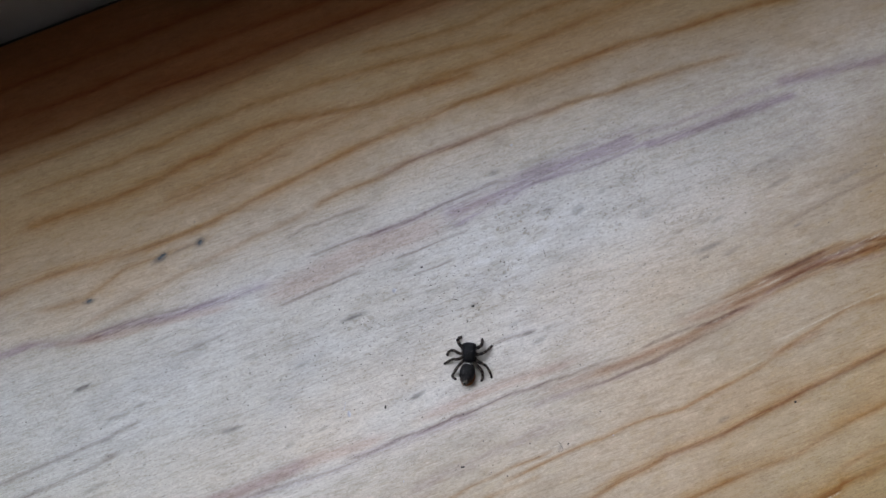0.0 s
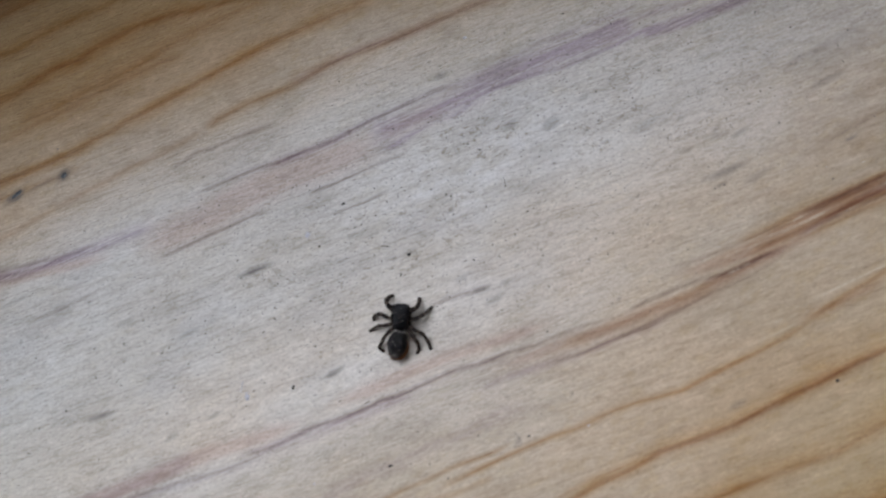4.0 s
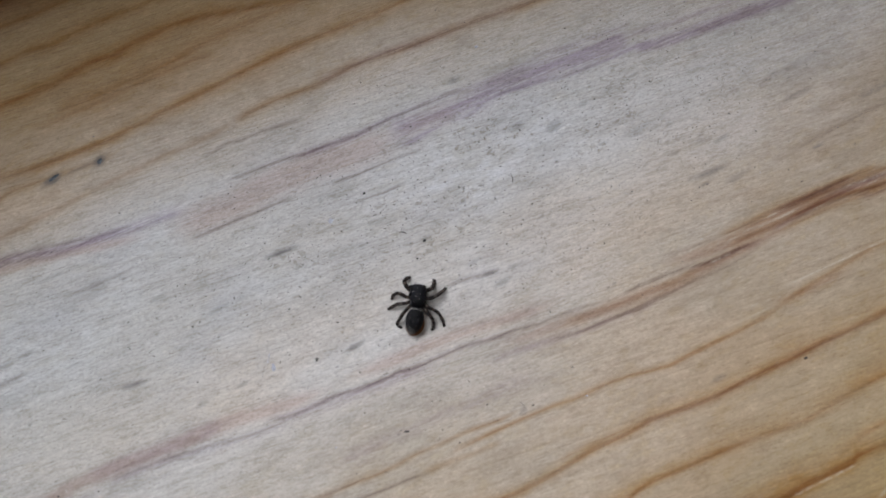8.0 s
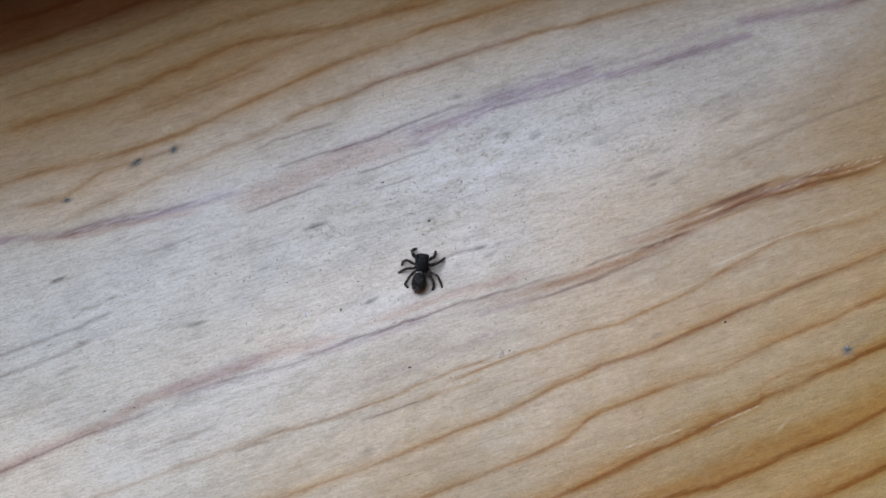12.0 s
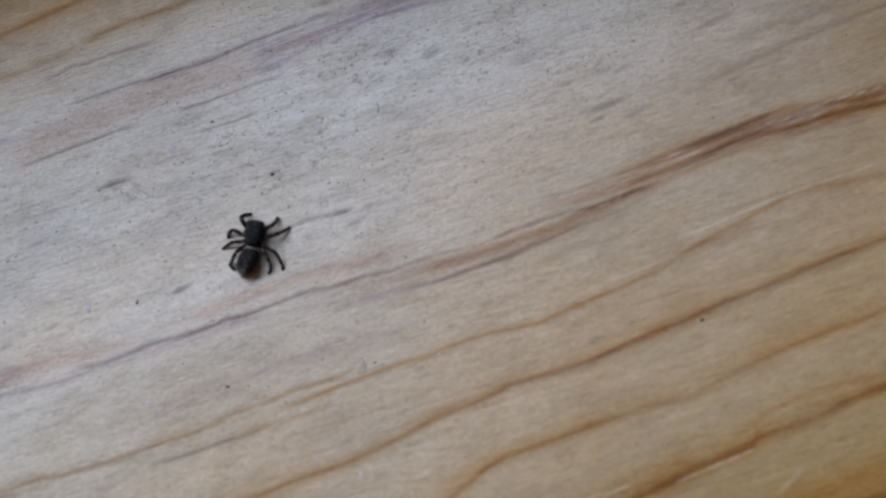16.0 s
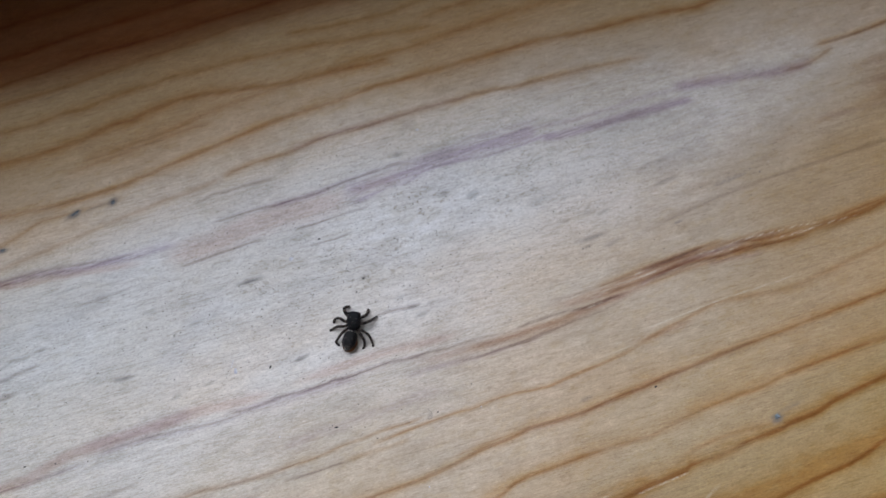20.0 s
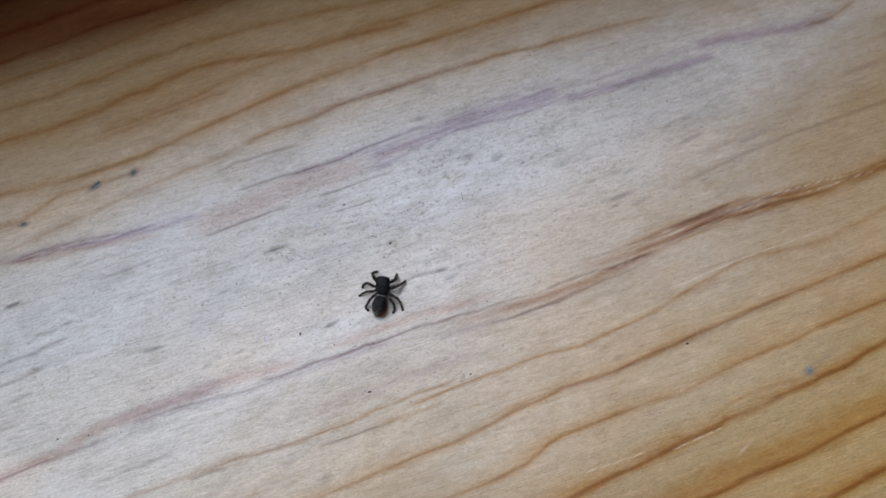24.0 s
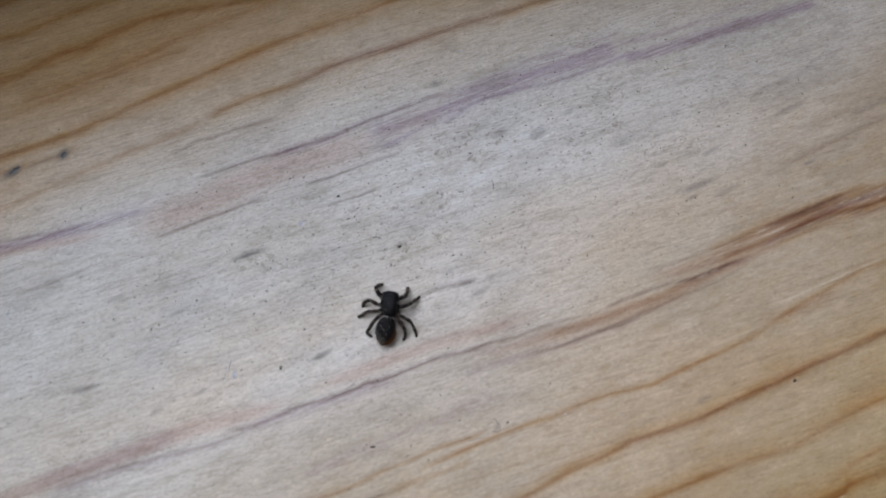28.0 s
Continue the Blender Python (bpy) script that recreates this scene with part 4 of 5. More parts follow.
RX0, RX1, RY0, RZ1 = -1.9, 1.7, -3.0, 2.45
solid("floor", RX0, RX1, RY0, Y0 + 0.3, -0.12, 0.0, FLOOR)
solid("ceiling", RX0, RX1, RY0, Y0 + 0.3, RZ1, RZ1 + 0.12, CEILING)
solid("wall_west", RX0 - 0.12, RX0, RY0, Y0 + 0.3, 0.0, RZ1, WALL)
solid("wall_east", RX1, RX1 + 0.12, RY0, Y0 + 0.3, 0.0, RZ1, WALL)
solid("wall_south", RX0, RX1, RY0 - 0.12, RY0, 0.0, RZ1, WALL)
north = bmesh.new()
for x0, x1, z0, z1 in ((RX0, WIN_X0 - 0.06, 0, RZ1), (WIN_X1 + 0.06, RX1, 0, RZ1), (WIN_X0 - 0.06, WIN_X1 + 0.06, 0, SILL - 0.0265), (WIN_X0 - 0.06, WIN_X1 + 0.06, WIN_TOP + 0.02, RZ1)):
    box(north, x0, x1, Y0 + 0.004, Y0 + 0.28, z0, z1)
tagged(part("wall_north", north, WALL, smooth=False), kind="structure")


# ---- the spider ----
def egg(rx, ry, rz, fn=None, nu=28, nv=18, power=2.0):
    """A rounded body about the origin; fn reshapes each point, power above 2 makes it boxier."""
    bm = bmesh.new()
    bmesh.ops.create_uvsphere(bm, u_segments=nu, v_segments=nv, radius=1.0)
    for vert in bm.verts:
        c = vert.co
        k = (abs(c.x) ** power + abs(c.y) ** power + abs(c.z) ** power) ** (-1 / power)
        p = Vector((c.x * k * rx, c.y * k * ry, c.z * k * rz))
        vert.co = (fn(p) if fn else p) * MM
    return bm


def tube(points, radii, sides=10):
    """A limb through the points, rounded at both ends."""
    bm = bmesh.new()
    pts = [Vector(p) for p in points]
    loops = []
    for i, p in enumerate(pts):
        way = (pts[min(i + 1, len(pts) - 1)] - pts[max(i - 1, 0)]).normalized()
        a = way.orthogonal().normalized()
        b_ = way.cross(a)
        loops.append([bm.verts.new((p + radii[i] * (math.cos(q) * a + math.sin(q) * b_)) * MM) for q in [2 * math.pi * k / sides for k in range(sides)]])
    # keep the rings from twisting against one another
    for i in range(1, len(loops)):
        prev = loops[i - 1]
        best = min(range(sides), key=lambda s: sum((loops[i][(k + s) % sides].co - prev[k].co).length for k in range(sides)))
        loops[i] = loops[i][best:] + loops[i][:best]
    for a, b_ in zip(loops, loops[1:]):
        for k in range(sides):
            bm.faces.new((a[k], a[(k + 1) % sides], b_[(k + 1) % sides], b_[k]))
    for lp, p, q in ((loops[0], pts[0], pts[1]), (loops[-1], pts[-1], pts[-2])):
        tip = bm.verts.new((p + (p - q).normalized() * radii[0 if lp is loops[0] else -1] * 0.7) * MM)
        for k in range(sides):
            bm.faces.new((lp[k], lp[(k + 1) % sides], tip))
    bmesh.ops.recalc_face_normals(bm, faces=bm.faces[:])
    return bm


def along(points, n):
    """n places on a smooth line through the points."""
    p = [Vector(q) for q in points]
    p = [2 * p[0] - p[1]] + p + [2 * p[-1] - p[-2]]
    out = []
    for i in range(n):
        s = i / (n - 1) * (len(p) - 3)
        k = min(int(s), len(p) - 4)
        x = s - k
        a, b_, c, d = p[k:k + 4]
        out.append(0.5 * ((2 * b_) + (c - a) * x + (2 * a - 5 * b_ + 4 * c - d) * x * x + (3 * b_ - a - 3 * c + d) * x ** 3))
    return out


def bristles(rng, n, place, length, width, lean):
    """n hairs as slim three-sided spikes; place(rng) gives a root and its normal."""
    bm = bmesh.new()
    for _ in range(n):
        root, nrm = place(rng)
        way = (nrm + lean + 0.45 * Vector((rng.uniform(-1, 1), rng.uniform(-1, 1), rng.uniform(-1, 1)))).normalized()
        a = way.orthogonal().normalized() * width
        b_ = way.cross(a)
        l = length * rng.uniform(0.5, 1.2)
        base = [bm.verts.new((root - 0.03 * nrm + math.cos(q) * a + math.sin(q) * b_) * MM) for q in (0, 2.1, 4.2)]
        tip = bm.verts.new((root + way * l) * MM)
        for k in range(3):
            bm.faces.new((base[k], base[(k + 1) % 3], tip))
    return bm


def on_egg(centre, r, zmin, test=None):
    def place(rng):
        while True:
            d = Vector((rng.gauss(0, 1), rng.gauss(0, 1), rng.gauss(0, 1))).normalized()
            if d.z > zmin and (test is None or test(d)):
                return Vector(centre) + Vector((d.x * r[0], d.y * r[1], d.z * r[2])), Vector((d.x / r[0], d.y / r[1], d.z / r[2])).normalized()
    return place


def jumping_spider():
    rng = random.Random(5)
    root = tagged(new("jumping_spider"), "small black-brown hairy jumping spider standing still on the sill", "spider")
    # carapace: high, square-fronted
    def carapace_form(p):
        t = (p.y + 1.25) / 2.5
        p.x *= 0.86 + 0.20 * math.sin(math.pi * (0.02 + 0.50 * min(1, max(0, t))))
        p.z *= 0.80 + 0.25 * t
        return p + Vector((0, 1.38, 1.05))
    head = part("carapace", egg(0.87, 1.36, 0.80, carapace_form, power=4.0), CHITIN, root, "glossy black square-fronted carapace")
    for x, y, z, r in ((-0.28, 2.46, 1.20, 0.26), (0.28, 2.46, 1.20, 0.26), (-0.68, 2.36, 1.40, 0.28), (0.68, 2.36, 1.40, 0.28), (-0.90, 2.02, 1.62, 0.08), (0.90, 2.02, 1.62, 0.08), (-0.78, 1.42, 1.62, 0.18), (0.78, 1.42, 1.62, 0.18)):
        bm = egg(r, r, r, lambda p, o=Vector((x, y, z)): p + o, 14, 10)
        part("eye", bm, EYE, head)
    part("carapace_hair", bristles(rng, 420, on_egg((0, 1.38, 1.05), (0.98, 1.2, 0.80), 0.1), 0.17, 0.012, Vector((0, -0.6, 0.1))), DARK_HAIR, head)
    part("pale_side_hair", bristles(rng, 70, on_egg((0, 1.38, 1.05), (1.02, 1.22, 0.74), 0.1, lambda d: abs(d.x) > 0.75), 0.14, 0.012, Vector((0, -0.6, 0))), LEG_BAND, head)
    # abdomen: oval, pointed behind
    def abdomen_form(p):
        t = (p.y + 1.5) / 3.0
        p.x *= 0.42 + 0.62 * math.sin(math.pi * (0.12 + 0.60 * max(0, t)))
        p.z *= 0.75 + 0.25 * t
        return p + Vector((0, -1.42, 1.02))
    belly = part("abdomen", egg(0.96, 1.42, 0.86, abdomen_form, power=2.2), ABDOMEN, root, "dark brown hairy oval abdomen with a pale front edge")
    part("abdomen_hair", bristles(rng, 700, on_egg((0, -1.42, 1.02), (0.98, 1.34, 0.84), 0.0), 0.2, 0.012, Vector((0, -0.7, 0.1))), DARK_HAIR, belly)
    part("front_band", bristles(rng, 120, on_egg((0, -1.42, 1.02), (0.99, 1.42, 0.88), 0.1, lambda d: 0.74 < d.y < 0.86 and abs(d.x) < 0.6), 0.15, 0.016, Vector((0, -0.2, 0.2))), PALE_HAIR, belly, "narrow whitish hair band")
    spots = [(-0.40, -1.35, 0.06), (0.36, -1.25, 0.05), (-0.34, -2.20, 0.06), (0.12, -2.35, 0.05)] + [(rng.uniform(-0.75, 0.75), rng.uniform(-2.4, -0.5), 0.03) for _ in range(5)]
    for x, y, size in spots:
        zz = 1.02 + 0.84 * math.sqrt(max(0.08, 1 - (x / 1.02) ** 2 - ((y + 1.42) / 1.4) ** 2))
        part("pale_spot", bristles(rng, 9, lambda rg, c=Vector((x, y, zz)), w=size: (c + Vector((rg.gauss(0, w), rg.gauss(0, w * 0.7), 0)), Vector((0, 0, 1))), 0.10, 0.016, Vector((0, -0.8, 0))), PALE_HAIR, belly)
    for s in (-1, 1):
        for y, r in ((-1.05, 0.15), (-1.75, 0.17)):
            zz = 1.02 + 0.86 * math.sqrt(1 - (0.34 / 1.0) ** 2 - ((y + 1.42) / 1.45) ** 2)
            part("black_patch", egg(r, r * 1.2, 0.07, lambda p, o=Vector((s * 0.34, y, zz - 0.01)): p + o, 12, 8), CHITIN, belly)
    part("tan_flecks", bristles(rng, 240, on_egg((0, -1.42, 1.02), (0.92, 1.36, 0.86), 0.15), 0.14, 0.014, Vector((0, -0.9, 0))), LEG_BAND, belly)
    part("grey_tail_hair", bristles(rng, 130, on_egg((0, -1.52, 0.98), (0.72, 1.34, 0.80), 0.2, lambda d: d.y < -0.62), 0.13, 0.013, Vector((0, -0.9, 0))), PALE_HAIR, belly, "greyish hair on the tail")
    part("carapace_flecks", bristles(rng, 70, on_egg((0, 1.38, 1.08), (1.0, 1.28, 0.84), 0.2), 0.16, 0.018, Vector((0, -0.9, 0))), LEG_BAND, head)
    part("back_down", bristles(rng, 46, on_egg((0, 1.30, 1.10), (0.38, 1.15, 0.86), 0.5), 0.17, 0.018, Vector((0, -0.9, 0.1))), LEG_BAND, head, "tan down along the middle of the carapace")
    # rust parts also stand in for warm shade right of the abdomen
    part("underside", egg(0.90, 1.20, 0.50, lambda p: p + Vector((0.24, -1.70, 0.66)), 20, 12), RUST_HAIR_AND_GLOW, belly, "rust-brown underside, set to the right as the warm glow in the shade")
    part("tail_hair", bristles(rng, 260, on_egg((0, -1.42, 0.85), (0.88, 1.42, 0.8), -0.75, lambda d: d.y < -0.5), 0.24, 0.014, Vector((0, -0.8, 0))), RUST_HAIR_AND_GLOW, belly, "rust-brown hair round the tail, also for the warm glow there")
    # the abdomen hangs a little to one side
    belly.matrix_basis = Matrix.Translation((0, -0.06 * MM, 0)) @ Matrix.Rotation(radians(-10), 4, "Z") @ Matrix.Translation((0, 0.2 * MM, 0)) @ Matrix.Diagonal((1.03, 1.06, 1.0, 1.0))
    # tufts of pale hair that stand in for small glints on the carapace
    for x, y in ((-0.28, 0.62), (0.30, 0.98), (-0.12, 1.20), (0.42, 1.62), (-0.45, 1.75), (0.05, 2.15)):
        part("glint_speck", bristles(rng, 5, lambda rg, c=Vector((x, y, 1.86 - 0.10 * (1.6 - y) ** 2)): (c + Vector((rg.gauss(0, 0.05), rg.gauss(0, 0.05), 0)), Vector((0, 0, 1))), 0.09, 0.014, Vector((0, -0.8, 0))), PALE_HAIR, head)
    for s in (-1, 1):
        part("spinneret", tube([(s * 0.10, -2.62, 0.70), (s * 0.11, -2.80, 0.64), (s * 0.10, -2.92, 0.58)], [0.12, 0.11, 0.08]), ABDOMEN, belly)
        part("pedipalp", tube(along([(s * 0.38, 2.20, 0.70), (s * 0.46, 2.52, 0.66), (s * 0.40, 2.68, 0.42), (s * 0.36, 2.66, 0.2)], 9), [0.13, 0.14, 0.14, 0.13, 0.13, 0.14, 0.15, 0.13, 0.08]), LEG_SKIN, root)
        part("chelicera", egg(0.24, 0.22, 0.42, lambda p, o=Vector((s * 0.26, 2.40, 0.55)): p + o, 14, 10), CHITIN, root)
    part("pedicel", tube([(0, 0.35, 0.85), (0, 0.05, 0.9), (0, -0.25, 0.95)], [0.25, 0.2, 0.25]), CHITIN, root)
    part("sternum", egg(0.62, 0.95, 0.3, lambda p: p + Vector((0, 1.15, 0.55)), 18, 10), CHITIN, root)

    # legs: femur, shank and foot, with pale rings of hair at the joints
    legs = (
        ([(-0.55, 1.85, 0.62), (-1.02, 2.20, 0.98), (-1.48, 2.78, 1.25), (-1.52, 3.22, 0.95), (-1.30, 3.60, 0.35), (-1.08, 3.74, 0.08)], 0.21),
        ([(-0.62, 1.45, 0.60), (-1.20, 1.28, 0.98), (-2.00, 1.62, 1.15), (-2.45, 1.66, 0.85), (-2.86, 1.48, 0.32), (-2.93, 1.17, 0.07)], 0.18),
        ([(-0.62, 1.05, 0.58), (-1.15, 0.62, 0.95), (-1.85, 0.50, 1.00), (-2.35, 0.48, 0.70), (-2.95, 0.22, 0.26), (-3.32, 0.03, 0.07)], 0.17),
        ([(-0.50, 0.62, 0.58), (-0.95, 0.10, 1.00), (-1.52, -0.62, 1.10), (-1.85, -1.10, 0.72), (-2.19, -1.66, 0.25), (-1.72, -2.02, 0.07)], 0.18),
        ([(0.55, 1.85, 0.62), (1.00, 2.10, 0.98), (1.48, 2.28, 1.15), (1.66, 2.60, 0.85), (1.72, 3.12, 0.35), (1.70, 3.52, 0.08)], 0.21),
        ([(0.62, 1.45, 0.60), (1.22, 1.20, 0.98), (1.95, 1.42, 1.10), (2.35, 1.78, 0.80), (2.76, 2.28, 0.30), (3.03, 2.64, 0.07)], 0.18),
        ([(0.62, 1.05, 0.58), (1.12, 0.30, 0.98), (1.80, -0.06, 1.02), (2.35, -0.36, 0.75), (2.82, -1.10, 0.28), (3.03, -1.69, 0.07)], 0.17),
        ([(0.50, 0.62, 0.58), (1.02, -0.20, 0.98), (1.55, -0.82, 1.05), (1.80, -1.22, 0.72), (1.84, -1.75, 0.25), (1.66, -2.16, 0.07)], 0.18),
    )
    for pts, r in legs:
        line = along(pts, 31)
        rad = [1.18 * r * (1.0 - 0.28 * (i / 30) ** 1.6) * (1 + 0.09 * math.sin(i * 0.9)) for i in range(31)]
        leg = part("leg", tube(line[:12], rad[:12]), LEG_SKIN, root, "dark hairy leg with pale rings")
        part("shank", tube(line[12:22], rad[12:22]), LEG_SKIN, leg)
        part("foot", tube(line[22:], rad[22:]), LEG_SKIN, leg)
        for a, b_ in ((5, 7), (11, 13), (16, 18), (21, 23), (26, 27)):
            part("pale_ring", tube(line[a:b_ + 1], [q * 1.04 for q in rad[a:b_ + 1]]), LEG_BAND, leg)
        def skin(rg, line=line, rad=rad):
            i = rg.randrange(2, 29)
            way = (line[i + 1] - line[i - 1]).normalized()
            d = way.orthogonal().normalized()
            d.rotate(Matrix.Rotation(rg.uniform(0, 6.283), 3, way))
            return line[i].lerp(line[i + 1], rg.random()) + d * rad[i], d
        part("leg_hair", bristles(rng, 110, skin, 0.16, 0.010, Vector((0, 0, 0))), DARK_HAIR, leg)
    root.matrix_basis = pose(0, 0, SILL + 0.00002, 0, 0, -26.4)
    return root


jumping_spider()


# ---- marks and dirt lying on the board ----
def dab(name, u, v, length, width, height, turn, material, label, category="dirt", group="", seed=0, n=18):
    """A low uneven crust, thin at its rim."""
    rng = random.Random(seed * 7 + 3)
    bm = bmesh.new()
    wob = [1 + rng.uniform(-0.28, 0.28) for _ in range(n)]
    loops = []
    for s, h in ((1.0, -0.06), (0.82, 0.45), (0.5, 0.85)):
        loops.append([bm.verts.new((math.cos(6.2832 * k / n) * length / 2 * s * wob[k] * MM, math.sin(6.2832 * k / n) * width / 2 * s * wob[(k * 5) % n] * MM, height * h * (1 + rng.uniform(-0.2, 0.2)) * MM)) for k in range(n)])
    mid = bm.verts.new((0, 0, height * MM))
    for a, b_ in zip(loops, loops[1:]):
        for k in range(n):
            bm.faces.new((a[k], a[(k + 1) % n], b_[(k + 1) % n], b_[k]))
    for k in range(n):
        bm.faces.new((loops[-1][k], loops[-1][(k + 1) % n], mid))
    ob = part(name, bm, material)
    ob.matrix_basis = pose(u * MM, v * MM, SILL + (surface(u, v) + 0.01) * MM, 0, 0, turn)
    return tagged(ob, label, category, group)


dab("mould_spot", -27.3, 32.4, 0.8, 0.5, 0.03, 30, MOULD, "blue-black mould spot on the varnished wood", "stain", "mould spots", 1)
dab("mould_spot", -33.0, 32.7, 1.4, 0.45, 0.03, 14, MOULD, "long blue-black mould spot on the varnished wood", "stain", "mould spots", 2)
dab("mould_spot", -44.3, 30.8, 0.7, 0.42, 0.03, 4, MOULD, "small blue-black mould spot on the varnished wood", "stain", "mould spots", 3)
dab("resin_bead", 49.8, -32.0, 0.8, 0.65, 0.25, 20, RESIN, "shiny grey dried resin bead in the grain", "resin", "", 4)
dab("lint_fluff", -17.1, 0.8, 0.9, 0.45, 0.12, 75, LINT, "tiny bluish white lint on bare wood", "lint", "lint flecks", 5)
dab("lint_fluff", 19.8, 27.0, 0.45, 0.35, 0.12, 10, LINT, "tiny white lint speck on the wood", "lint", "lint flecks", 6)
dab("lint_fluff", -4.9, 13.8, 0.7, 0.55, 0.12, 30, LINT, "tiny white lint speck on bare wood", "lint", "lint flecks", 12)
dab("dirt_speck", -12.4, -0.4, 0.5, 0.25, 0.1, 60, SOOT, "tiny black dirt speck on bare wood", "dirt", "dirt specks", 7)
dab("dirt_speck", 4.0, 7.1, 0.4, 0.28, 0.1, 0, SOOT, "tiny black dirt speck on bare wood", "dirt", "dirt specks", 8)
dab("dirt_speck", 36.3, -22.4, 0.4, 0.28, 0.1, 15, SOOT, "tiny black dirt speck on the varnish", "dirt", "dirt specks", 9)
dab("dirt_speck", -0.1, 15.3, 0.4, 0.3, 0.1, 0, SOOT, "tiny black dirt speck on bare wood", "dirt", "dirt specks", 10)
dab("dirt_speck", -6.4, -11.6, 0.6, 0.2, 0.06, -20, SOOT, "small black dirt speck on bare wood", "dirt", "dirt specks", 60)
dab("dirt_speck", 7.2, -14.7, 0.3, 0.2, 0.06, 10, SOOT, "small black dirt speck on bare wood", "dirt", "dirt specks", 61)
dab("dirt_speck", -47.0, -1.3, 0.42, 0.2, 0.06, 0, SOOT, "small black dirt speck on bare wood", "dirt", "dirt specks", 62)
dab("dirt_speck", -43.1, -2.4, 0.3, 0.2, 0.06, 5, SOOT, "small black dirt speck on bare wood", "dirt", "dirt specks", 63)
dab("dirt_speck", 2.4, 5.5, 0.34, 0.2, 0.06, 40, SOOT, "small black dirt speck on bare wood", "dirt", "dirt specks", 64)
dab("lint_fluff", -14.0, -10.0, 0.2, 0.17, 0.08, 20, LINT, "tiny white lint speck on the wood", "lint", "lint flecks", 70)
dab("lint_fluff", 12.9, -16.2, 0.2, 0.17, 0.08, 20, LINT, "tiny white lint speck on the wood", "lint", "lint flecks", 71)
dab("lint_fluff", 2.6, -23.4, 0.2, 0.17, 0.08, 20, LINT, "tiny white lint speck on the wood", "lint", "lint flecks", 72)

# the specks round the spider that stand out singly
SPECKS = ((-9.1, -7.0), (-9.8, -7.9), (-8.5, -9.4), (-6.9, -11.2), (-4.1, -9.7), (-4.5, -12.3), (-2.6, -9.8), (-1.8, -10.1), (-1.3, -10.5), (-2.8, -13.0), (-4.3, -13.5), (-3.4, -13.7), (-1.7, -15.0), (2.7, -12.6), (3.0, -14.5), (1.6, -8.7), (-6.2, -5.0), (-3.5, -5.6), (-2.0, -5.8), (-13.0, -13.4), (-12.1, -13.7), (-10.1, -14.5), (-0.1, 12.3), (-4.7, 14.4), (-3.8, 7.6), (4.2, 6.5), (3.9, 7.3), (9.9, 3.6), (16.3, 1.8), (14.1, 0.4), (-12.5, -0.4), (1.2, 10.5), (-2.0, 16.0), (-2.1, 9.6), (9.0, 6.1), (9.3, 9.7), (-14.5, -2.9), (-15.4, -2.8), (-33.6, 3.6), (-33.4, 1.4), (1.4, 13.1), (5.8, 5.1), (17.8, 5.9), (3.6, 15.4), (7.8, 8.1), (9.3, -0.7), (5.3, -1.0), (4.4, 0.8), (12.4, 2.8), (17.7, -3.0), (-10.3, 12.0), (-3.5, 7.4), (-5.7, 7.6), (2.7, 5.3), (4.1, 7.0), (4.5, 6.3), (10.3, 3.4), (8.2, 2.1), (-12.5, 8.1), (-12.2, -0.3), (5.3, -1.0), (6.7, -4.4), (-2.8, -5.2), (-1.6, -5.9), (-5.9, -5.0), (16.6, 1.6), (15.6, -2.3), (-11.4, 6.9), (9.2, -13.3), (13.4, -6.3), (-12.5, 21.2), (-10.7, 19.4), (-18.3, 16.8), (-18.9, 19.3), (-21.8, 13.9), (-21.2, 11.5), (-12.5, 8.0), (-11.5, 7.0), (-13.2, 11.7), (-9.8, 13.1), (-10.3, 12.0), (0.1, 12.3), (0.1, 15.1), (-12.0, 17.5), (-13.1, 6.2), (-3.8, 4.3), (-9.8, 5.3), (-8.7, 2.5), (-7.0, 2.1), (-9.8, 10.3), (-5.8, 7.6), (-3.5, 7.5), (-29.1, 24.4))
speck_rng = random.Random(31)
for k, (u, v) in enumerate(SPECKS):
    size = speck_rng.uniform(0.10, 0.22)
    dab("dirt_speck", u, v, size, size * speck_rng.uniform(0.45, 0.9), 0.06, speck_rng.uniform(0, 180), SOOT if k % 3 == 0 else BROWN_DIRT, "tiny black dirt speck on bare wood" if k % 3 == 0 else "tiny brown dirt speck on bare wood", "dirt", "dirt specks", 40 + k, 9)


def strand(u, v, pts, thick, material, label):
    """A loose bent fibre lying on the board; pts are offsets along and across the grain."""
    line = along([(x, y, 0.05 + 0.05 * abs(math.sin(3 * k))) for k, (x, y) in enumerate(pts)], 16)
    ob = part("fibre", tube(line, [thick] * 16, 6), material)
    ob.matrix_basis = pose(u * MM, v * MM, SILL + (surface(u, v) + thick) * MM)
    return tagged(ob, label, "fibre", "loose fibres")


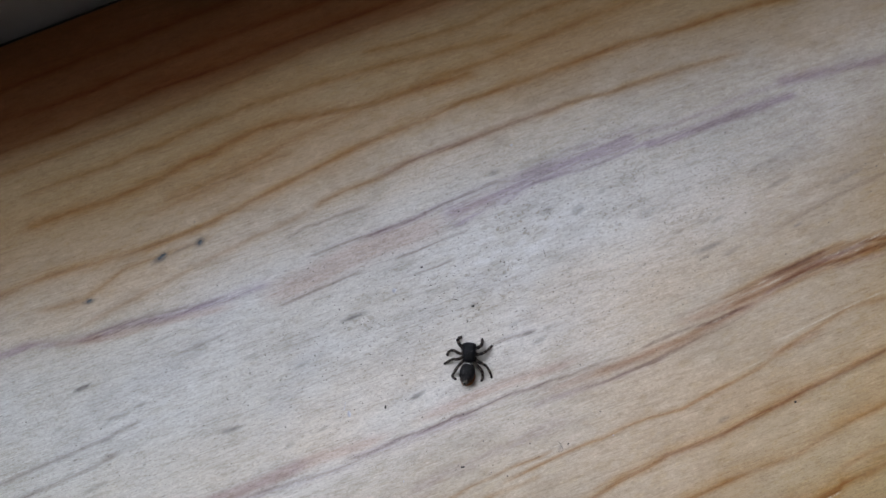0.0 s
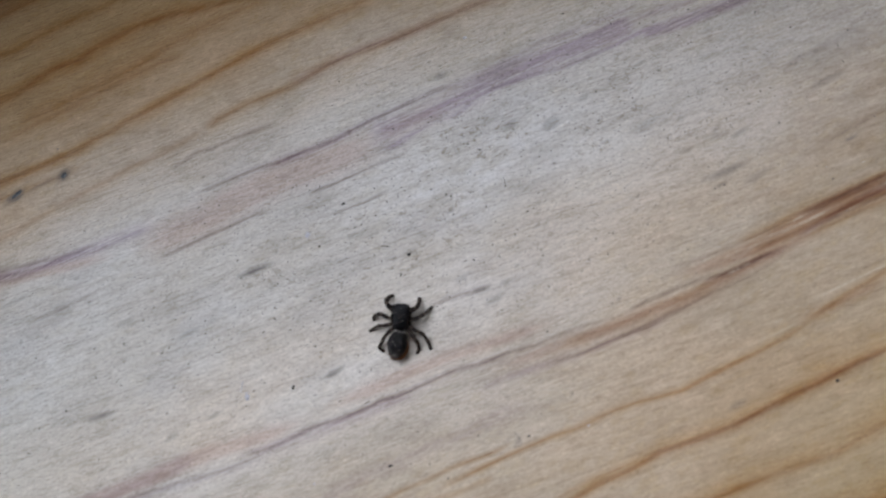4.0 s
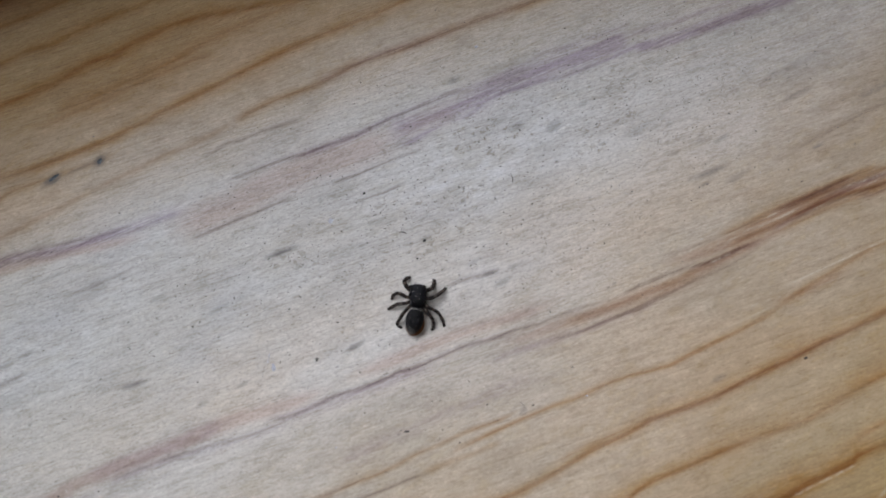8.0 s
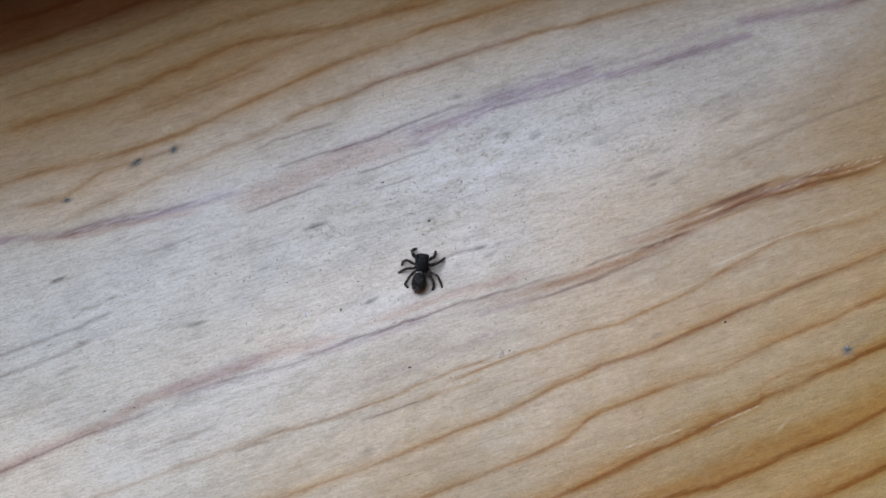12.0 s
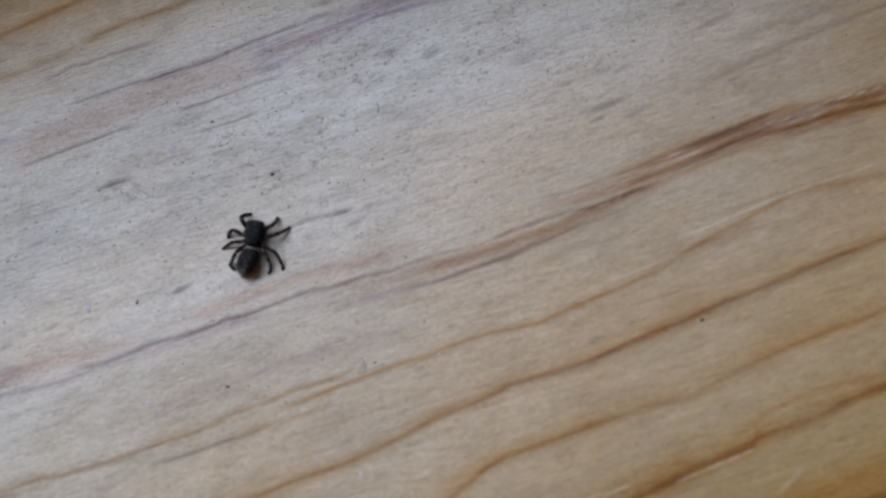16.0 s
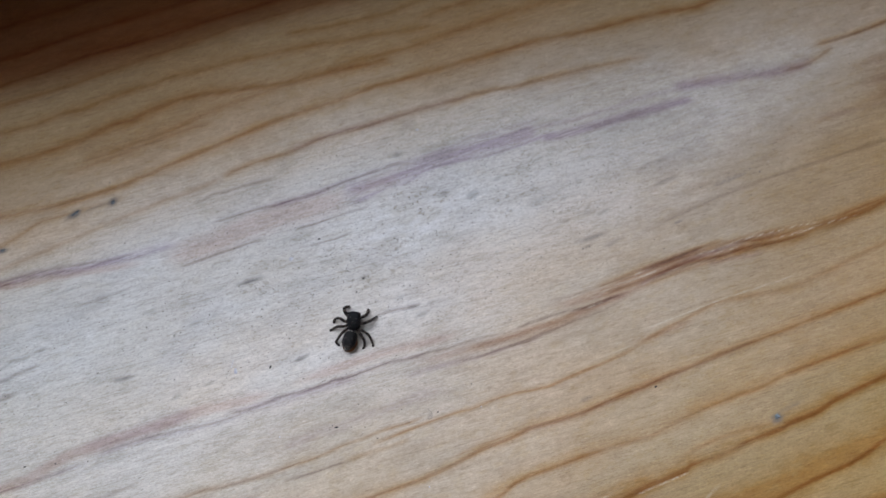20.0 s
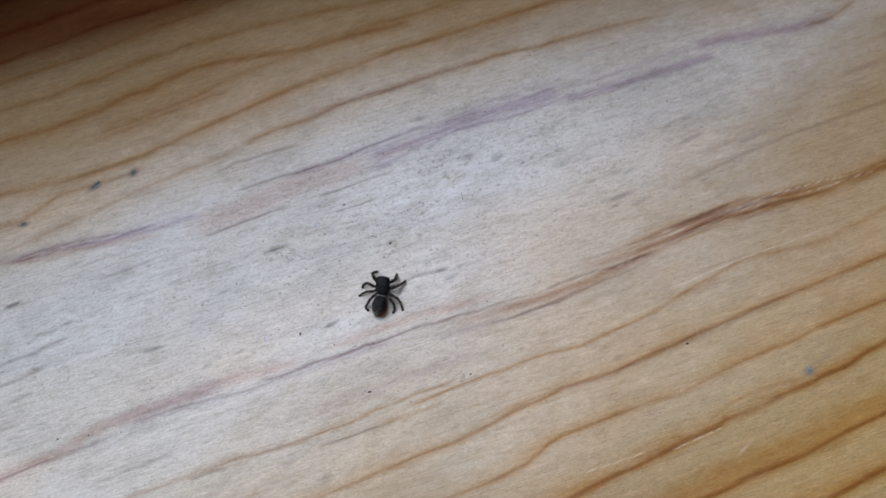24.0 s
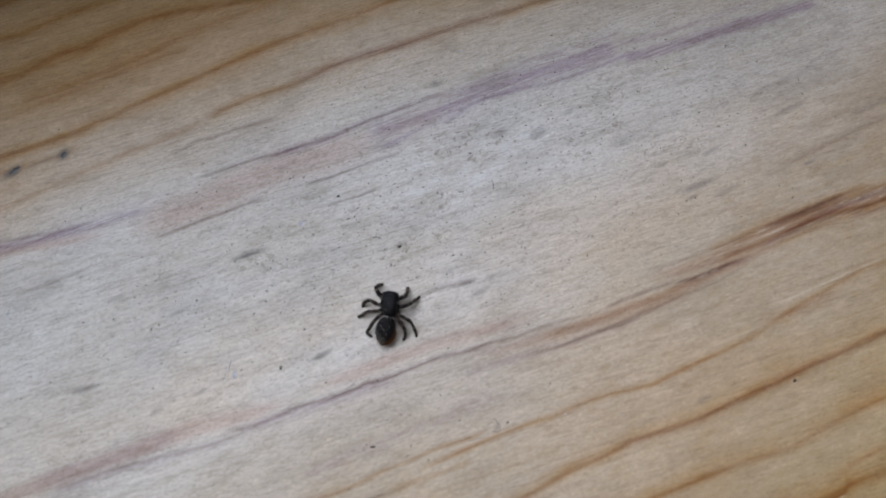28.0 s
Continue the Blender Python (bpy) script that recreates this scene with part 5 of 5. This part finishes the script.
strand(6.0, -14.5, [(0.05, 0.7), (0.25, 0.1), (0.2, -0.5), (-0.2, -0.7), (-0.55, -0.45)], 0.03, GREY_DIRT, "thin dark curled fibre on the wood")
strand(16.3, 9.4, [(0.2, 0.9), (0.1, 0.3), (-0.1, -0.2)], 0.035, SOOT, "short thin black fibre on bare wood")
strand(2.1, 8.9, [(-0.3, 0.3), (0.1, 0.1), (0.4, -0.2)], 0.045, SOOT, "short thin black fibre on bare wood")
strand(-17.3, 1.9, [(-0.2, -0.4), (0.1, 0.1), (0.4, 0.5)], 0.04, LINT, "short pale blue thread on bare wood")


def flecks(name, seed, number, material, size, label):
    """Hundreds of fine fibres and grains on the bare wood, thickest round its middle."""
    rng = random.Random(seed)
    bm = bmesh.new()
    for _ in range(number):
        u, v = rng.gauss(8, 26), rng.gauss(11, 8)
        if abs(u) < 3.4 and abs(v) < 3.8 or not -26 < v < 44 or not -66 < u < 110:
            continue
        q = rng.random()
        if q < 0.72:
            l, w = rng.uniform(0.05, 0.15), rng.uniform(0.025, 0.06)
        elif q < 0.95:
            l, w = rng.uniform(0.12, 0.28), rng.uniform(0.04, 0.09)
        else:
            l, w = rng.uniform(0.2, 0.45), rng.uniform(0.018, 0.03)
        l, w = l * size, w * size
        a = rng.gauss(0.3, 0.9)
        bend = rng.uniform(-0.5, 0.5)
        mid = []
        for s in (-1, 0, 1):
            aa = a + bend * s
            mid.append(Vector((u + s * l / 2 * math.cos(aa), v + s * l / 2 * math.sin(aa), surface(u, v) + 0.045)))
        nrm = Vector((-math.sin(a), math.cos(a), 0))
        lo, hi, top = [], [], []
        for s, p in zip((0.35, 1, 0.35), mid):
            lo.append(bm.verts.new((p + nrm * w * s - Vector((0, 0, 0.04))) * MM))
            hi.append(bm.verts.new((p - nrm * w * s - Vector((0, 0, 0.04))) * MM))
            top.append(bm.verts.new((p + Vector((0, 0, 0.05 * s))) * MM))
        for k in (0, 1):
            bm.faces.new((lo[k], lo[k + 1], top[k + 1], top[k]))
            bm.faces.new((top[k], top[k + 1], hi[k + 1], hi[k]))
    ob = part(name, bm, material)
    ob.location = (0, 0, SILL)
    return tagged(ob, label, "dirt", kind="stuff")


flecks("dirt_flecks", 11, 260, BROWN_DIRT, 1.0, "scattered fine brown-black dirt flecks on the bleached wood")
flecks("dust_grains", 23, 1100, GREY_DIRT, 1.15, "scattered grey-brown dust grains on the bleached wood")
flecks("pale_fibres", 37, 500, CHALK, 0.9, "scattered pale wood fibres on the bleached wood")


def motions():
    """The spider keeps still all along, so only the camera moves."""


motions()
